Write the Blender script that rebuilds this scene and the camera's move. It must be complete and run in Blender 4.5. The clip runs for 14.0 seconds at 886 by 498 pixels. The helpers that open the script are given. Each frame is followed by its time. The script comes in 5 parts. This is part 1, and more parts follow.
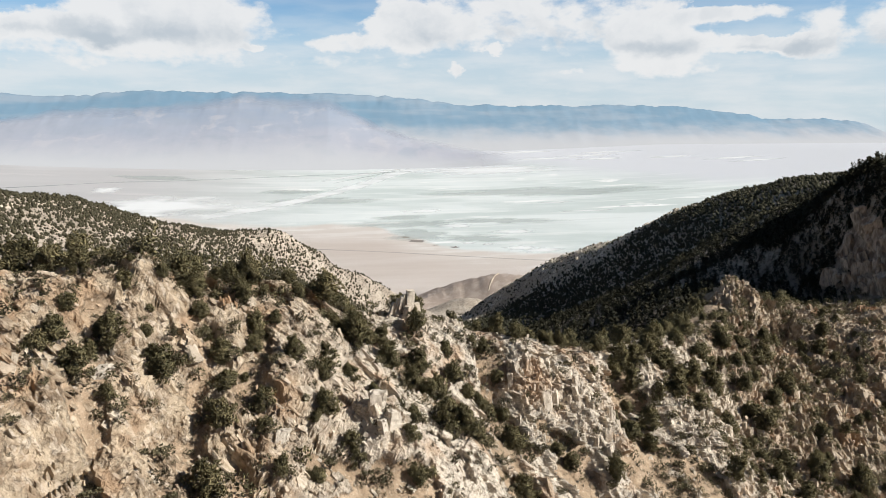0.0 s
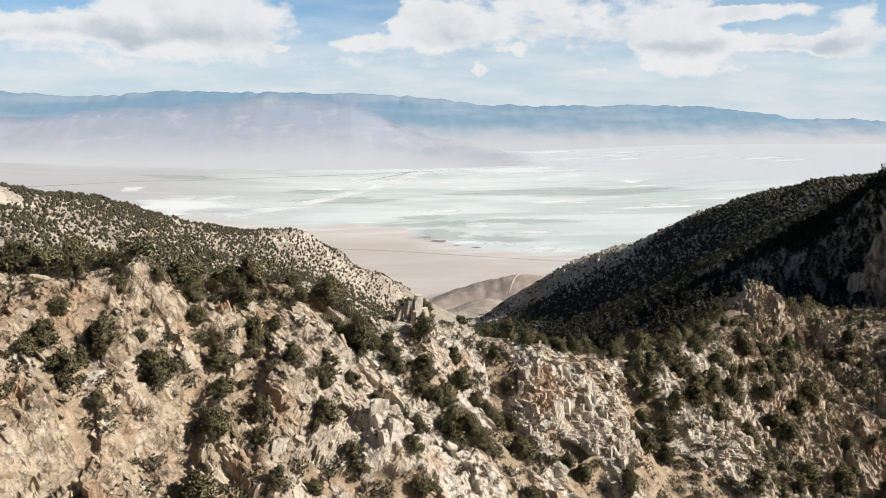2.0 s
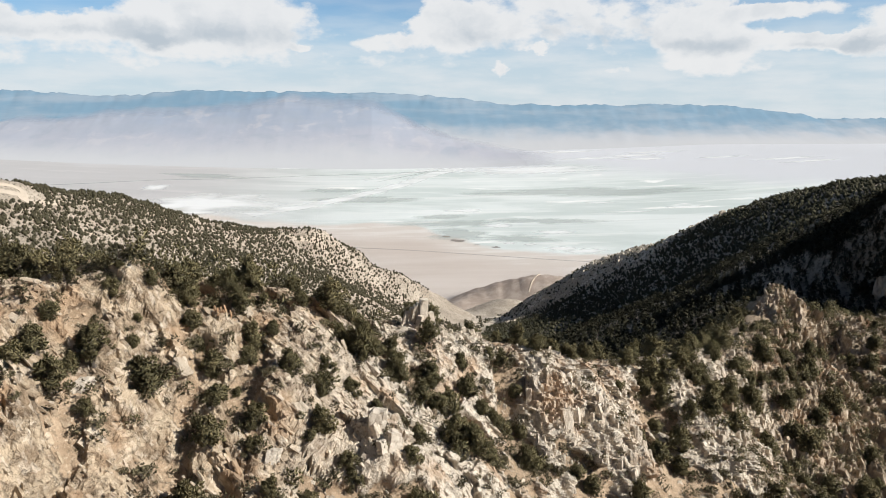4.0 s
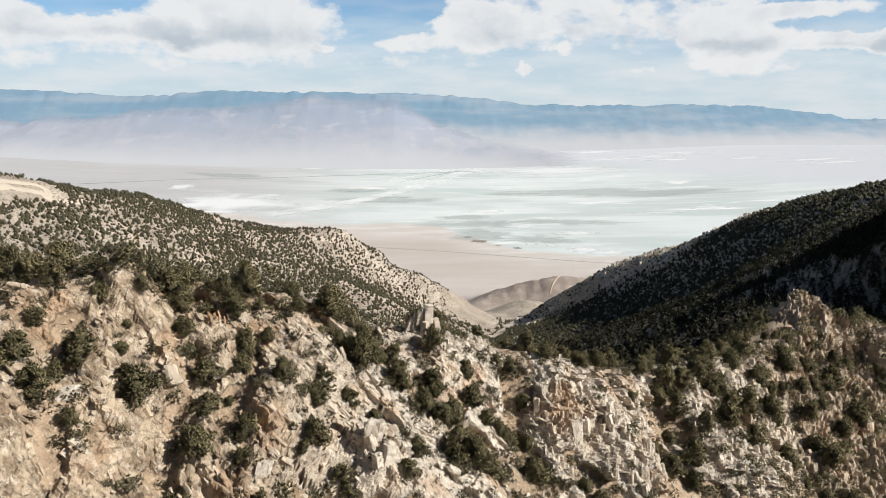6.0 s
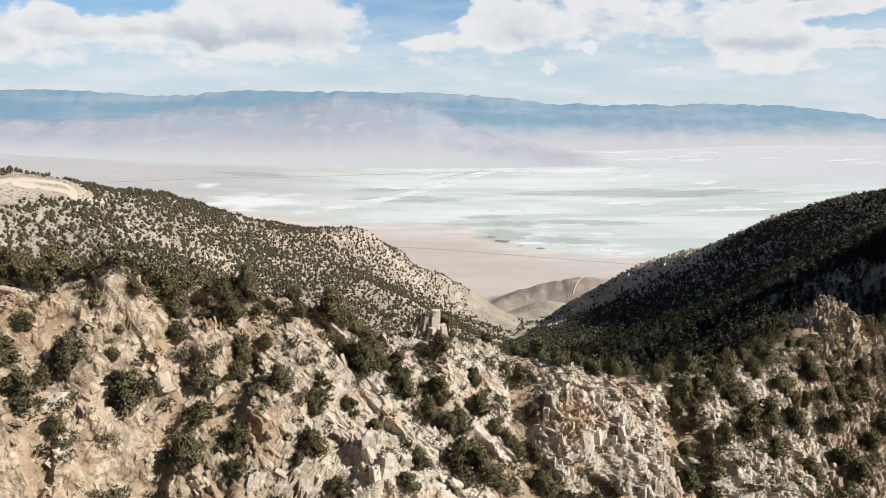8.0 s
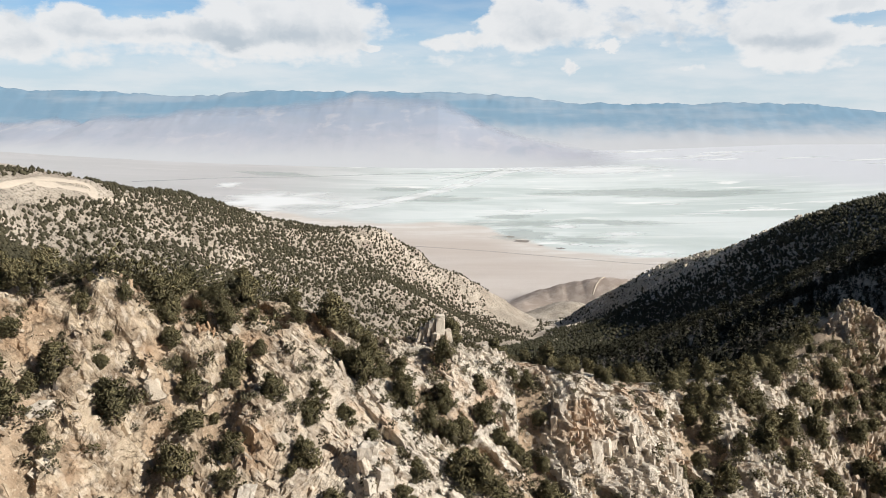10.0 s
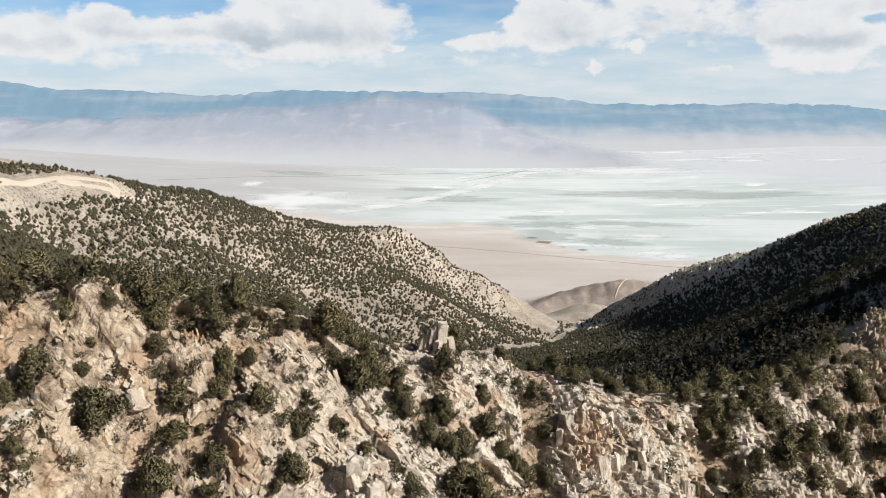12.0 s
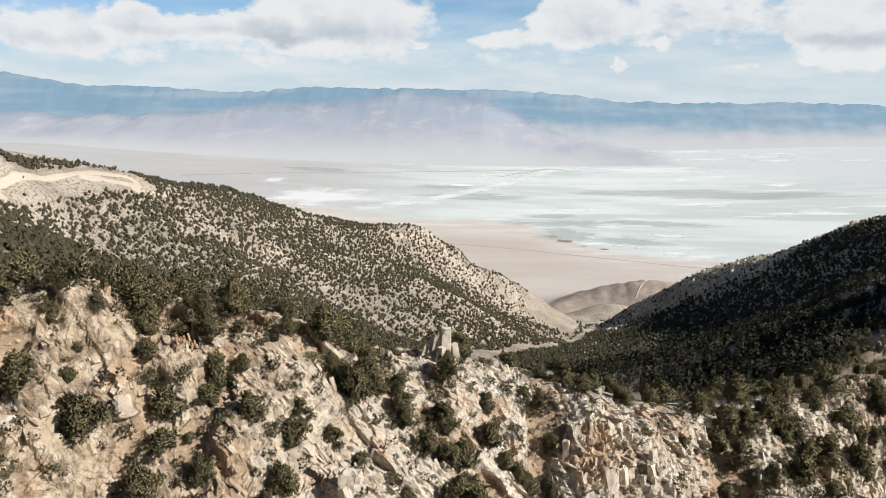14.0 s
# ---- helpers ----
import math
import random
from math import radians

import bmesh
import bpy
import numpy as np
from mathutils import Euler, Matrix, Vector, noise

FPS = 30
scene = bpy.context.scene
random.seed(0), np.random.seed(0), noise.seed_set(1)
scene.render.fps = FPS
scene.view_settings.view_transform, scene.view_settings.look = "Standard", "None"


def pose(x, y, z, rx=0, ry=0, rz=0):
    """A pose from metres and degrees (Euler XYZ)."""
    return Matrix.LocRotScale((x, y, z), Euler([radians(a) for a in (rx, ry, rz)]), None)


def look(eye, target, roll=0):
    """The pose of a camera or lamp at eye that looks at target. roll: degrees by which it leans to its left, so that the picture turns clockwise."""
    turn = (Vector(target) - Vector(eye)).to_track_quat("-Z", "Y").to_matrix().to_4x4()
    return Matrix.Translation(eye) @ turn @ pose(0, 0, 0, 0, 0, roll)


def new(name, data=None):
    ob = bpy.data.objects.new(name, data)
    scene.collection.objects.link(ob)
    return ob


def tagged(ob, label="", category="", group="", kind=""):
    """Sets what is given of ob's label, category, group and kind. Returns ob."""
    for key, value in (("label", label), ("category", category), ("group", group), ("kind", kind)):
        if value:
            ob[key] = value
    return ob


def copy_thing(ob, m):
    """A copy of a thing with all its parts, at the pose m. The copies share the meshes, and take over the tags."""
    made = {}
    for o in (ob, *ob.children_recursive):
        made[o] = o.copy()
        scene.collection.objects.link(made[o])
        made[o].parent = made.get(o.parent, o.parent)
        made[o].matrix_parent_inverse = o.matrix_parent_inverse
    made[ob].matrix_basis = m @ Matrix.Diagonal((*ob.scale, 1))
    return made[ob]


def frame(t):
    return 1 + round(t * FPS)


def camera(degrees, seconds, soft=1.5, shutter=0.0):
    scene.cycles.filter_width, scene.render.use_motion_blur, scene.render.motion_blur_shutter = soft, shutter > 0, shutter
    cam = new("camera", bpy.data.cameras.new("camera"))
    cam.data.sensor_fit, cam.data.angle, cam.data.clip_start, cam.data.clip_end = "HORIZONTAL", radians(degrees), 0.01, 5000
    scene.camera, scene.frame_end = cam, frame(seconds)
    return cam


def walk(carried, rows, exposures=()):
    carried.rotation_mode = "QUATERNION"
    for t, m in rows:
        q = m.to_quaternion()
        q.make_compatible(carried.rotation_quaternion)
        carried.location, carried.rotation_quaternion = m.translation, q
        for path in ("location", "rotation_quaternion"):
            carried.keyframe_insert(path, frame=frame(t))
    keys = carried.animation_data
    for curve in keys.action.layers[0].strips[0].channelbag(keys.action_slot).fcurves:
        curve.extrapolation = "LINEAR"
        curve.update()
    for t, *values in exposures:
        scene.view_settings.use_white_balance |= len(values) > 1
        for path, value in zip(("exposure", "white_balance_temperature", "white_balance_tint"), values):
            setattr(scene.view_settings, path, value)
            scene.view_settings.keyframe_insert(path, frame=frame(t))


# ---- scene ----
cam = camera(65.1, 14.0, soft=0.7)
PATH = [
    (0, (5.49, -8.506, 302.907), (5.695, -6.557, 302.508), -0.1),
    (0.5, (6.027, -7.818, 302.897), (6.214, -5.867, 302.498), -0.0),
    (1, (6.532, -7.392, 302.932), (6.704, -5.44, 302.533), -0.1),
    (1.5, (7.007, -6.772, 302.909), (7.164, -4.818, 302.51), -0.1),
    (2, (7.475, -6.11, 302.884), (7.617, -4.155, 302.485), -0.1),
    (2.5, (7.963, -5.584, 302.888), (8.09, -3.629, 302.489), -0.1),
    (3, (8.503, -4.958, 302.896), (8.614, -3.002, 302.496), -0.1),
    (5.5, (10.947, -2.028, 302.919), (10.987, -0.068, 302.518), -0.1),
    (6, (11.594, -1.281, 302.92), (11.615, 0.679, 302.52), -0.1),
    (6.5, (12.024, -0.637, 302.913), (12.032, 1.323, 302.514), -0.1),
    (7, (12.551, 0.011, 302.889), (12.541, 1.971, 302.489), -0.1),
    (7.5, (13.034, 0.527, 302.935), (13.008, 2.487, 302.536), -0.1),
    (8, (13.549, 1.254, 302.954), (13.503, 3.213, 302.553), -0.1),
    (8.5, (14.092, 1.908, 302.936), (14.028, 3.866, 302.536), -0.1),
    (9, (14.494, 2.466, 302.925), (14.417, 4.424, 302.524), -0.2),
    (11.5, (16.862, 5.841, 302.965), (16.711, 7.794, 302.562), -0.1),
    (12, (17.404, 6.629, 302.958), (17.236, 8.581, 302.556), -0.1),
    (12.5, (17.869, 7.311, 303.011), (17.684, 9.262, 302.608), -0.1),
    (13, (18.223, 7.821, 303.067), (18.026, 9.769, 302.663), 0.0),
    (13.5, (18.559, 8.319, 303.117), (18.349, 10.266, 302.711), 0.1),
    (14, (19.01, 9.207, 303.162), (18.783, 11.151, 302.753), 0.2),
]
walk(cam, [(t, look(eye, target, roll)) for t, eye, target, roll in PATH])

# ---- daylight ----
SUN_AZ, SUN_EL = 111.0, 35.5      # degrees clockwise from +y, and above the horizon
sun = new("sun", bpy.data.lights.new("sun", "SUN"))
sun.data.energy, sun.data.angle, sun.data.color = 5.0, radians(0.6), (1.0, 0.965, 0.905)
az, el = radians(SUN_AZ), radians(SUN_EL)
TO_SUN = Vector((math.sin(az) * math.cos(el), math.cos(az) * math.cos(el), math.sin(el)))
sun.matrix_world = TO_SUN.to_track_quat("Z", "Y").to_matrix().to_4x4()
scene.view_settings.exposure = 0.33


class Nodes:
    """Short hand for node trees."""

    def __init__(self, tree, keep=False):
        self.tree = tree
        if not keep:
            tree.nodes.clear()

    def add(self, kind, **values):
        node = self.tree.nodes.new(kind)
        for key, value in values.items():
            if key == "ins":
                for slot, v in value.items():
                    if isinstance(v, bpy.types.NodeSocket):
                        self.tree.links.new(v, node.inputs[slot])
                    else:
                        node.inputs[slot].default_value = v
            elif key == "operation":
                node.operation = value
            elif key == "interpolation_type":
                node.interpolation_type = value
            elif key == "data_type":
                node.data_type = value
            elif key == "blend_type":
                node.blend_type = value
            elif key == "sky_type":
                node.sky_type = value
            elif key == "sun_disc":
                node.sun_disc = value
            elif key == "sun_elevation":
                node.sun_elevation = value
            elif key == "sun_rotation":
                node.sun_rotation = value
            elif key == "altitude":
                node.altitude = value
            elif key == "dust_density":
                node.dust_density = value
            elif key == "feature":
                node.feature = value
            elif key == "distance":
                node.distance = value
            elif key == "attribute_name":
                node.attribute_name = value
            elif key == "vector_type":
                node.vector_type = value
        return node

    def math(self, op, a, b=0.0, c=0.0):
        return self.add("ShaderNodeMath", operation=op, ins={0: a, 1: b, 2: c}).outputs[0]

    def noise(self, vec, scale, detail=4.0, rough=0.55, distort=0.0):
        return self.add("ShaderNodeTexNoise", ins={"Vector": vec, "Scale": scale, "Detail": detail, "Roughness": rough, "Distortion": distort}).outputs["Fac"]

    def ramp(self, fac, lo, hi, a=0.0, b=1.0):
        return self.add("ShaderNodeMapRange", interpolation_type="SMOOTHSTEP", ins={0: fac, 1: lo, 2: hi, 3: a, 4: b}).outputs[0]

    def mix(self, fac, a, b, blend="MIX"):
        node = self.add("ShaderNodeMix", data_type="RGBA", blend_type=blend)
        for slot, v in ((0, fac), (6, a), (7, b)):
            if isinstance(v, bpy.types.NodeSocket):
                self.tree.links.new(v, node.inputs[slot])
            else:
                node.inputs[slot].default_value = (*v, 1) if isinstance(v, tuple) and len(v) == 3 else v
        return node.outputs[2]

    def scaled(self, vec, s):
        return self.add("ShaderNodeVectorMath", operation="MULTIPLY", ins={0: vec, 1: s}).outputs[0]


def build_sky():
    """Clear sky with broken cumulus low over the far ranges and a thin white veil."""
    world = bpy.data.worlds.new("sky")
    scene.world = world
    world.use_nodes = True
    n = Nodes(world.node_tree)
    sky = n.add("ShaderNodeTexSky", sky_type="NISHITA", sun_disc=False, sun_elevation=radians(SUN_EL), sun_rotation=radians(SUN_AZ), altitude=2400.0, dust_density=1.2)
    way = n.add("ShaderNodeTexCoord").outputs["Generated"]
    sep = n.add("ShaderNodeSeparateXYZ", ins={0: way})
    azim = n.math("ARCTAN2", sep.outputs[0], sep.outputs[1])
    flat = n.add("ShaderNodeCombineXYZ", ins={0: azim, 1: sep.outputs[2]}).outputs[0]
    warp = n.add("ShaderNodeTexNoise", ins={"Vector": n.scaled(flat, (1, 1.4, 1)), "Scale": 16.0, "Detail": 8.0, "Roughness": 0.62})
    off = n.add("ShaderNodeVectorMath", operation="MULTIPLY_ADD", ins={0: warp.outputs["Color"], 1: (0.070, 0.040, 0), 2: flat}).outputs[0]
    off = n.add("ShaderNodeVectorMath", operation="SUBTRACT", ins={0: off, 1: (0.035, 0.020, 0)}).outputs[0]
    # cloud heaps and clear gaps: azimuth, height, half width, rise above, drop below (radians), weight, darkness of the base
    heaps = [(-0.264, 0.112, 0.131, 0.042, 0.034, 1, 0.9), (-0.336, 0.093, 0.042, 0.015, 0.017, 0.5, 0.9),
             (-0.488, 0.099, 0.059, 0.014, 0.016, 0.95, 0.5), (-0.525, 0.112, 0.026, 0.016, 0.019, 0.9, 0.3),
             (-0.407, 0.098, 0.043, 0.014, 0.015, 0.85, 0.4), (-0.458, 0.065, 0.176, 0.02, 0.018, 0.42, 0.25),
             (-0.237, 0.072, 0.098, 0.016, 0.018, 0.36, 0.2), (0.056, 0.105, 0.058, 0.035, 0.028, 0.95, 0.4),
             (-0.038, 0.085, 0.043, 0.01, 0.01, 0.7, 0.1), (0.201, 0.116, 0.172, 0.042, 0.036, 0.62, 0.4),
             (0.398, 0.09, 0.065, 0.037, 0.025, 1.05, 1), (0.397, 0.058, 0.072, 0.013, 0.011, 0.75, 0.15),
             (0.521, 0.078, 0.049, 0.014, 0.01, 1.05, 0.5)]
    heaps += [(0.475, 0.118, 0.071, 0.009, 0.009, 0.85, 0.2), (0.583, 0.083, 0.032, 0.031, 0.025, 0.8, 0.9),
             (-0.143, 0.077, 0.017, 0.007, 0.005, 0.75, 0.1), (0.171, 0.076, 0.012, 0.007, 0.006, 0.8, 0.1),
             (0.123, 0.053, 0.011, 0.011, 0.009, 0.8, 0.1), (0.279, 0.044, 0.036, 0.007, 0.006, 0.5, 0.1),
             (-0.062, 0.061, 0.142, 0.011, 0.009, 0.25, 0.1), (-0.61, 0.086, 0.065, 0.027, 0.021, 0.9, 0.6),
             (0.664, 0.09, 0.042, 0.029, 0.024, 0.5, 0.6), (-0.061, 0.127, 0.062, 0.019, 0.019, -0.9, 0),
             (-0.417, 0.13, 0.046, 0.008, 0.009, -0.6, 0), (0.514, 0.098, 0.055, 0.008, 0.01, -0.7, 0)]
    spot_at = n.add("ShaderNodeSeparateXYZ", ins={0: off})
    total = under = None
    for a, e, w, up, down, k, base in heaps:
        dy = n.math("SUBTRACT", spot_at.outputs[1], e)
        v = n.math("ADD", n.math("MULTIPLY", n.math("MAXIMUM", dy, 0.0), 1 / up), n.math("MULTIPLY", n.math("MINIMUM", dy, 0.0), 1 / down))
        u = n.math("MULTIPLY", n.math("SUBTRACT", spot_at.outputs[0], a), 1 / w)
        d = n.math("SQRT", n.math("ADD", n.math("MULTIPLY", u, u), n.math("MULTIPLY", v, v)))
        body = n.ramp(d, 0.45, 1.55, k, 0.0)
        total = body if total is None else n.math("ADD", total, body)
        if base > 0.25:
            low = n.math("MULTIPLY", n.ramp(d, 0.4, 1.25, 0.75 * base, 0.0), n.ramp(v, 0.35, -0.65))
            under = low if under is None else n.math("ADD", under, low)
    fluff = n.noise(n.scaled(flat, (1, 1.7, 1)), 24.0, 7.0, 0.55)
    thin = n.noise(n.scaled(flat, (1, 5.0, 1)), 7.0, 6.0, 0.55)
    heap = n.math("ADD", total, n.ramp(fluff, 0.25, 0.75, -0.30, 0.34))
    cover = n.math("MAXIMUM", n.ramp(heap, 0.08, 0.72), n.math("MULTIPLY", n.ramp(thin, 0.34, 0.66), n.ramp(sep.outputs[2], 0.13, 0.05, 0.2, 0.55)))
    cover = n.math("MULTIPLY", cover, n.ramp(sep.outputs[2], 0.16, 0.40, 1.0, 0.25))
    lift = n.add("ShaderNodeVectorMath", operation="ADD", ins={0: off, 1: (0.012, 0.014, 0)}).outputs[0]
    puff = n.math("SUBTRACT", n.noise(lift, 15.0, 6.0, 0.5), n.noise(off, 15.0, 6.0, 0.5))
    shade = n.math("ADD", under, n.math("MULTIPLY", puff, 1.5))
    shade = n.ramp(n.math("ADD", shade, n.ramp(heap, 0.35, 1.5, 0.0, 0.22)), 0.0, 1.05)
    white = n.mix(shade, (0.94, 0.945, 0.95), (0.57, 0.635, 0.70))
    veil = n.ramp(sep.outputs[2], 0.03, 0.15, 0.90, 0.22)
    veil = n.math("MULTIPLY", veil, n.ramp(sep.outputs[2], 0.15, 0.4, 1.0, 0.0))
    clear = n.mix(1.0, sky.outputs[0], (0.051, 0.098, 0.124), "MULTIPLY")
    clear = n.mix(n.ramp(sep.outputs[2], 0.2, 0.5), clear, n.mix(1.0, clear, (0.30, 0.30, 0.30), "MULTIPLY"))
    hazy = n.mix(veil, clear, (0.68, 0.78, 0.855))
    colour = n.mix(n.math("MULTIPLY", cover, 0.94), hazy, white)
    low = n.ramp(sep.outputs[2], -0.02, -0.12)
    colour = n.mix(low, colour, (0.35, 0.31, 0.27))
    bg = n.add("ShaderNodeBackground", ins={0: colour, 1: 0.71})
    out = n.add("ShaderNodeOutputWorld")
    n.tree.links.new(bg.outputs[0], out.inputs[0])


build_sky()


# ---- materials ----
def material(name, build, rough=0.9):
    m = bpy.data.materials.new(name)
    m.use_nodes = True
    n = Nodes(m.node_tree)
    bsdf = n.add("ShaderNodeBsdfPrincipled", ins={"Roughness": rough, "Specular IOR Level": 0.2})
    out = n.add("ShaderNodeOutputMaterial")
    n.tree.links.new(bsdf.outputs[0], out.inputs[0])
    colour, height, depth = build(n)
    n.tree.links.new(colour, bsdf.inputs["Base Color"])
    if height is not None:
        bump = n.add("ShaderNodeBump", ins={"Height": height, "Distance": depth, "Strength": 0.9})
        n.tree.links.new(bump.outputs[0], bsdf.inputs["Normal"])
    return m


def place(n):
    return n.add("ShaderNodeNewGeometry").outputs["Position"]


def plates(n, p):
    """Split granite: long plates dipping down the slope, upright columns further along the ridge.
    Gives the plates' own heights, tones and the joints between them."""
    soft = n.add("ShaderNodeTexNoise", ins={"Vector": p, "Scale": 0.55, "Detail": 4.0}).outputs["Color"]
    q = n.add("ShaderNodeVectorMath", operation="MULTIPLY_ADD", ins={0: soft, 1: (1.0, 1.0, 1.0), 2: p}).outputs[0]

    def along(way, flat, k):
        d = Vector(way).normalized()
        u = Vector(flat).cross(d).normalized()
        v = d.cross(u)
        dots = [n.add("ShaderNodeVectorMath", operation="DOT_PRODUCT", ins={0: q, 1: tuple(a * s)}).outputs["Value"] for a, s in zip((u, v, d), k)]
        return n.add("ShaderNodeCombineXYZ", ins={0: dots[0], 1: dots[1], 2: dots[2]}).outputs[0]

    slab = along((-0.62, 0.25, 0.68), (0.3, -0.8, 0.5), (2.3, 1.7, 0.8))
    column = along((-0.12, 0.16, 1.0), (0.2, -1.0, 0.1), (1.9, 1.5, 0.5))
    x = n.add("ShaderNodeSeparateXYZ", ins={0: p}).outputs[0]
    k = n.math("GREATER_THAN", n.math("ADD", x, n.math("MULTIPLY", n.noise(p, 0.25, 3.0), 14.0)), 26.0)
    way = n.mix(k, slab, column)
    way = n.add("ShaderNodeVectorMath", operation="MULTIPLY_ADD", ins={0: n.add("ShaderNodeTexNoise", ins={"Vector": way, "Scale": 2.5, "Detail": 3.0}).outputs["Color"], 1: (0.25, 0.25, 0.25), 2: way}).outputs[0]
    a = n.add("ShaderNodeTexVoronoi", feature="F1", distance="CHEBYCHEV", ins={"Vector": way, "Scale": 1.1})
    c = n.add("ShaderNodeTexVoronoi", feature="F1", distance="CHEBYCHEV", ins={"Vector": way, "Scale": 3.2})
    big = n.math("SUBTRACT", n.add("ShaderNodeSeparateColor", ins={0: a.outputs["Color"]}).outputs[0], n.math("MULTIPLY", a.outputs["Distance"], 0.5))
    small = n.math("SUBTRACT", n.add("ShaderNodeSeparateColor", ins={0: c.outputs["Color"]}).outputs[1], n.math("MULTIPLY", c.outputs["Distance"], 0.5))
    grain = n.noise(n.scaled(way, (1, 1, 1.6)), 1.1, 7.0, 0.62)
    return big, small, grain


def rock_colour(n, p, cut):
    """Pale granite: cream and tan with ochre stains, grey lichen and dirt in the joints."""
    big, small, grain = cut
    tone = n.mix(n.ramp(n.noise(p, 0.42, 6.0, 0.62), 0.40, 0.58), (0.24, 0.172, 0.112), (0.55, 0.44, 0.315))
    x = n.add("ShaderNodeSeparateXYZ", ins={0: p}).outputs[0]
    tone = n.mix(n.math("MULTIPLY", n.ramp(x, -8.0, 10.0, 0.0, 0.74), n.ramp(x, 86.0, 56.0, 0.15, 1.0)), tone, (0.77, 0.70, 0.60))
    tone = n.mix(n.ramp(small, -0.1, 0.7, 0.4, 0.0), tone, (0.42, 0.33, 0.235))
    tone = n.mix(n.ramp(big, 0.35, 0.8, 0.0, 0.4), tone, (0.76, 0.66, 0.54))
    tone = n.mix(n.ramp(n.noise(p, 2.6, 6.0, 0.65), 0.54, 0.76), tone, (0.34, 0.27, 0.195))
    tone = n.mix(n.ramp(n.noise(p, 0.16, 4.0), 0.50, 0.66, 0.0, 0.65), tone, (0.44, 0.285, 0.17))
    tone = n.mix(n.ramp(n.noise(n.scaled(p, (1, 1, 0.3)), 5.5, 5.0, 0.7), 0.60, 0.76, 0.0, 0.55), tone, (0.16, 0.14, 0.115))
    return n.mix(n.ramp(grain, 0.40, 0.30, 0.0, 0.7), tone, (0.11, 0.085, 0.06))


def relief(n, cut):
    big, small, grain = cut
    return n.math("ADD", n.math("ADD", n.math("MULTIPLY", big, 0.7), n.math("MULTIPLY", small, 0.4)), n.math("MULTIPLY", n.ramp(grain, 0.28, 0.5), 0.5))


def ground_look(n):
    p = place(n)
    sep = n.add("ShaderNodeSeparateXYZ", ins={0: p})
    y = sep.outputs[1]
    cut = plates(n, p)
    rock = rock_colour(n, p, cut)
    sand = n.mix(n.ramp(n.noise(p, 0.5, 6.0, 0.65), 0.35, 0.65), (0.31, 0.222, 0.145), (0.45, 0.335, 0.23))
    sand = n.mix(n.ramp(n.noise(p, 2.4, 6.0, 0.72), 0.50, 0.62, 0.0, 0.7), sand, (0.20, 0.155, 0.105))
    sand = n.mix(n.ramp(n.noise(p, 3.6, 5.0, 0.7), 0.56, 0.64, 0.0, 0.75), sand, (0.60, 0.50, 0.38))
    bare = n.add("ShaderNodeAttribute", attribute_name="bare").outputs["Fac"]
    soil = n.ramp(n.math("ADD", bare, n.math("MULTIPLY", n.math("SUBTRACT", n.noise(p, 2.2, 6.0, 0.7), 0.5), 1.3)), 0.58, 0.22)
    near = n.mix(soil, rock, sand)
    # hillsides: grey gravel, talus streaks and small brush
    hill = n.mix(n.ramp(n.noise(p, 0.03, 6.0, 0.65), 0.35, 0.65), (0.385, 0.322, 0.255), (0.58, 0.495, 0.40))
    hill = n.mix(n.ramp(n.noise(p, 0.011, 5.0, 0.6), 0.46, 0.62, 0.0, 0.5), hill, (0.29, 0.25, 0.205))
    hill = n.mix(n.ramp(n.noise(p, 0.7, 4.0, 0.75), 0.49, 0.62, 0.0, 0.85), hill, (0.095, 0.08, 0.06))
    far = n.ramp(y, 120.0, 230.0)
    spur = n.math("MULTIPLY", n.ramp(n.math("ADD", n.math("ADD", y, n.math("MULTIPLY", n.math("SUBTRACT", sep.outputs[0], 150.0), 0.8)), n.math("MULTIPLY", n.noise(p, 0.012, 4.0), 160.0)), 620.0, 690.0), n.math("MULTIPLY", n.ramp(sep.outputs[0], 60.0, 110.0), n.ramp(y, 1030.0, 950.0)))
    bare = n.mix(n.ramp(n.noise(p, 0.22, 5.0, 0.7), 0.45, 0.55), (0.74, 0.66, 0.56), (0.22, 0.19, 0.15))
    hill = n.mix(n.math("MULTIPLY", spur, 0.8), hill, bare)
    stain = n.math("MULTIPLY", n.ramp(n.math("ADD", sep.outputs[0], n.math("MULTIPLY", n.noise(p, 0.12, 4.0), 14.0)), 155.0, 163.0), n.math("MULTIPLY", n.ramp(y, 208.0, 196.0), n.ramp(sep.outputs[2], 272.0, 262.0)))
    rust = n.mix(n.ramp(n.noise(n.scaled(p, (1, 1, 0.35)), 0.5, 6.0, 0.65), 0.38, 0.62), (0.24, 0.18, 0.14), (0.54, 0.425, 0.33))
    colour = n.mix(stain, n.mix(far, near, hill), rust)
    # valley floor: alluvial fan, then the pale dry lake with brine and salt bands
    long = n.scaled(p, (0.22, 1.0, 0.0))
    fan = n.mix(n.ramp(n.noise(long, 0.006, 6.0, 0.6), 0.35, 0.7), (0.51, 0.44, 0.39), (0.58, 0.52, 0.475))
    mound = n.math("MULTIPLY", n.ramp(n.math("ADD", sep.outputs[2], n.math("MULTIPLY", n.noise(p, 0.02, 5.0), 12.0)), -102.0, -88.0), n.ramp(y, 1490.0, 1440.0))
    fan = n.mix(n.math("MULTIPLY", mound, 0.85), fan, n.mix(n.ramp(n.noise(p, 0.04, 6.0, 0.7), 0.4, 0.62), (0.30, 0.235, 0.19), (0.44, 0.36, 0.30)))
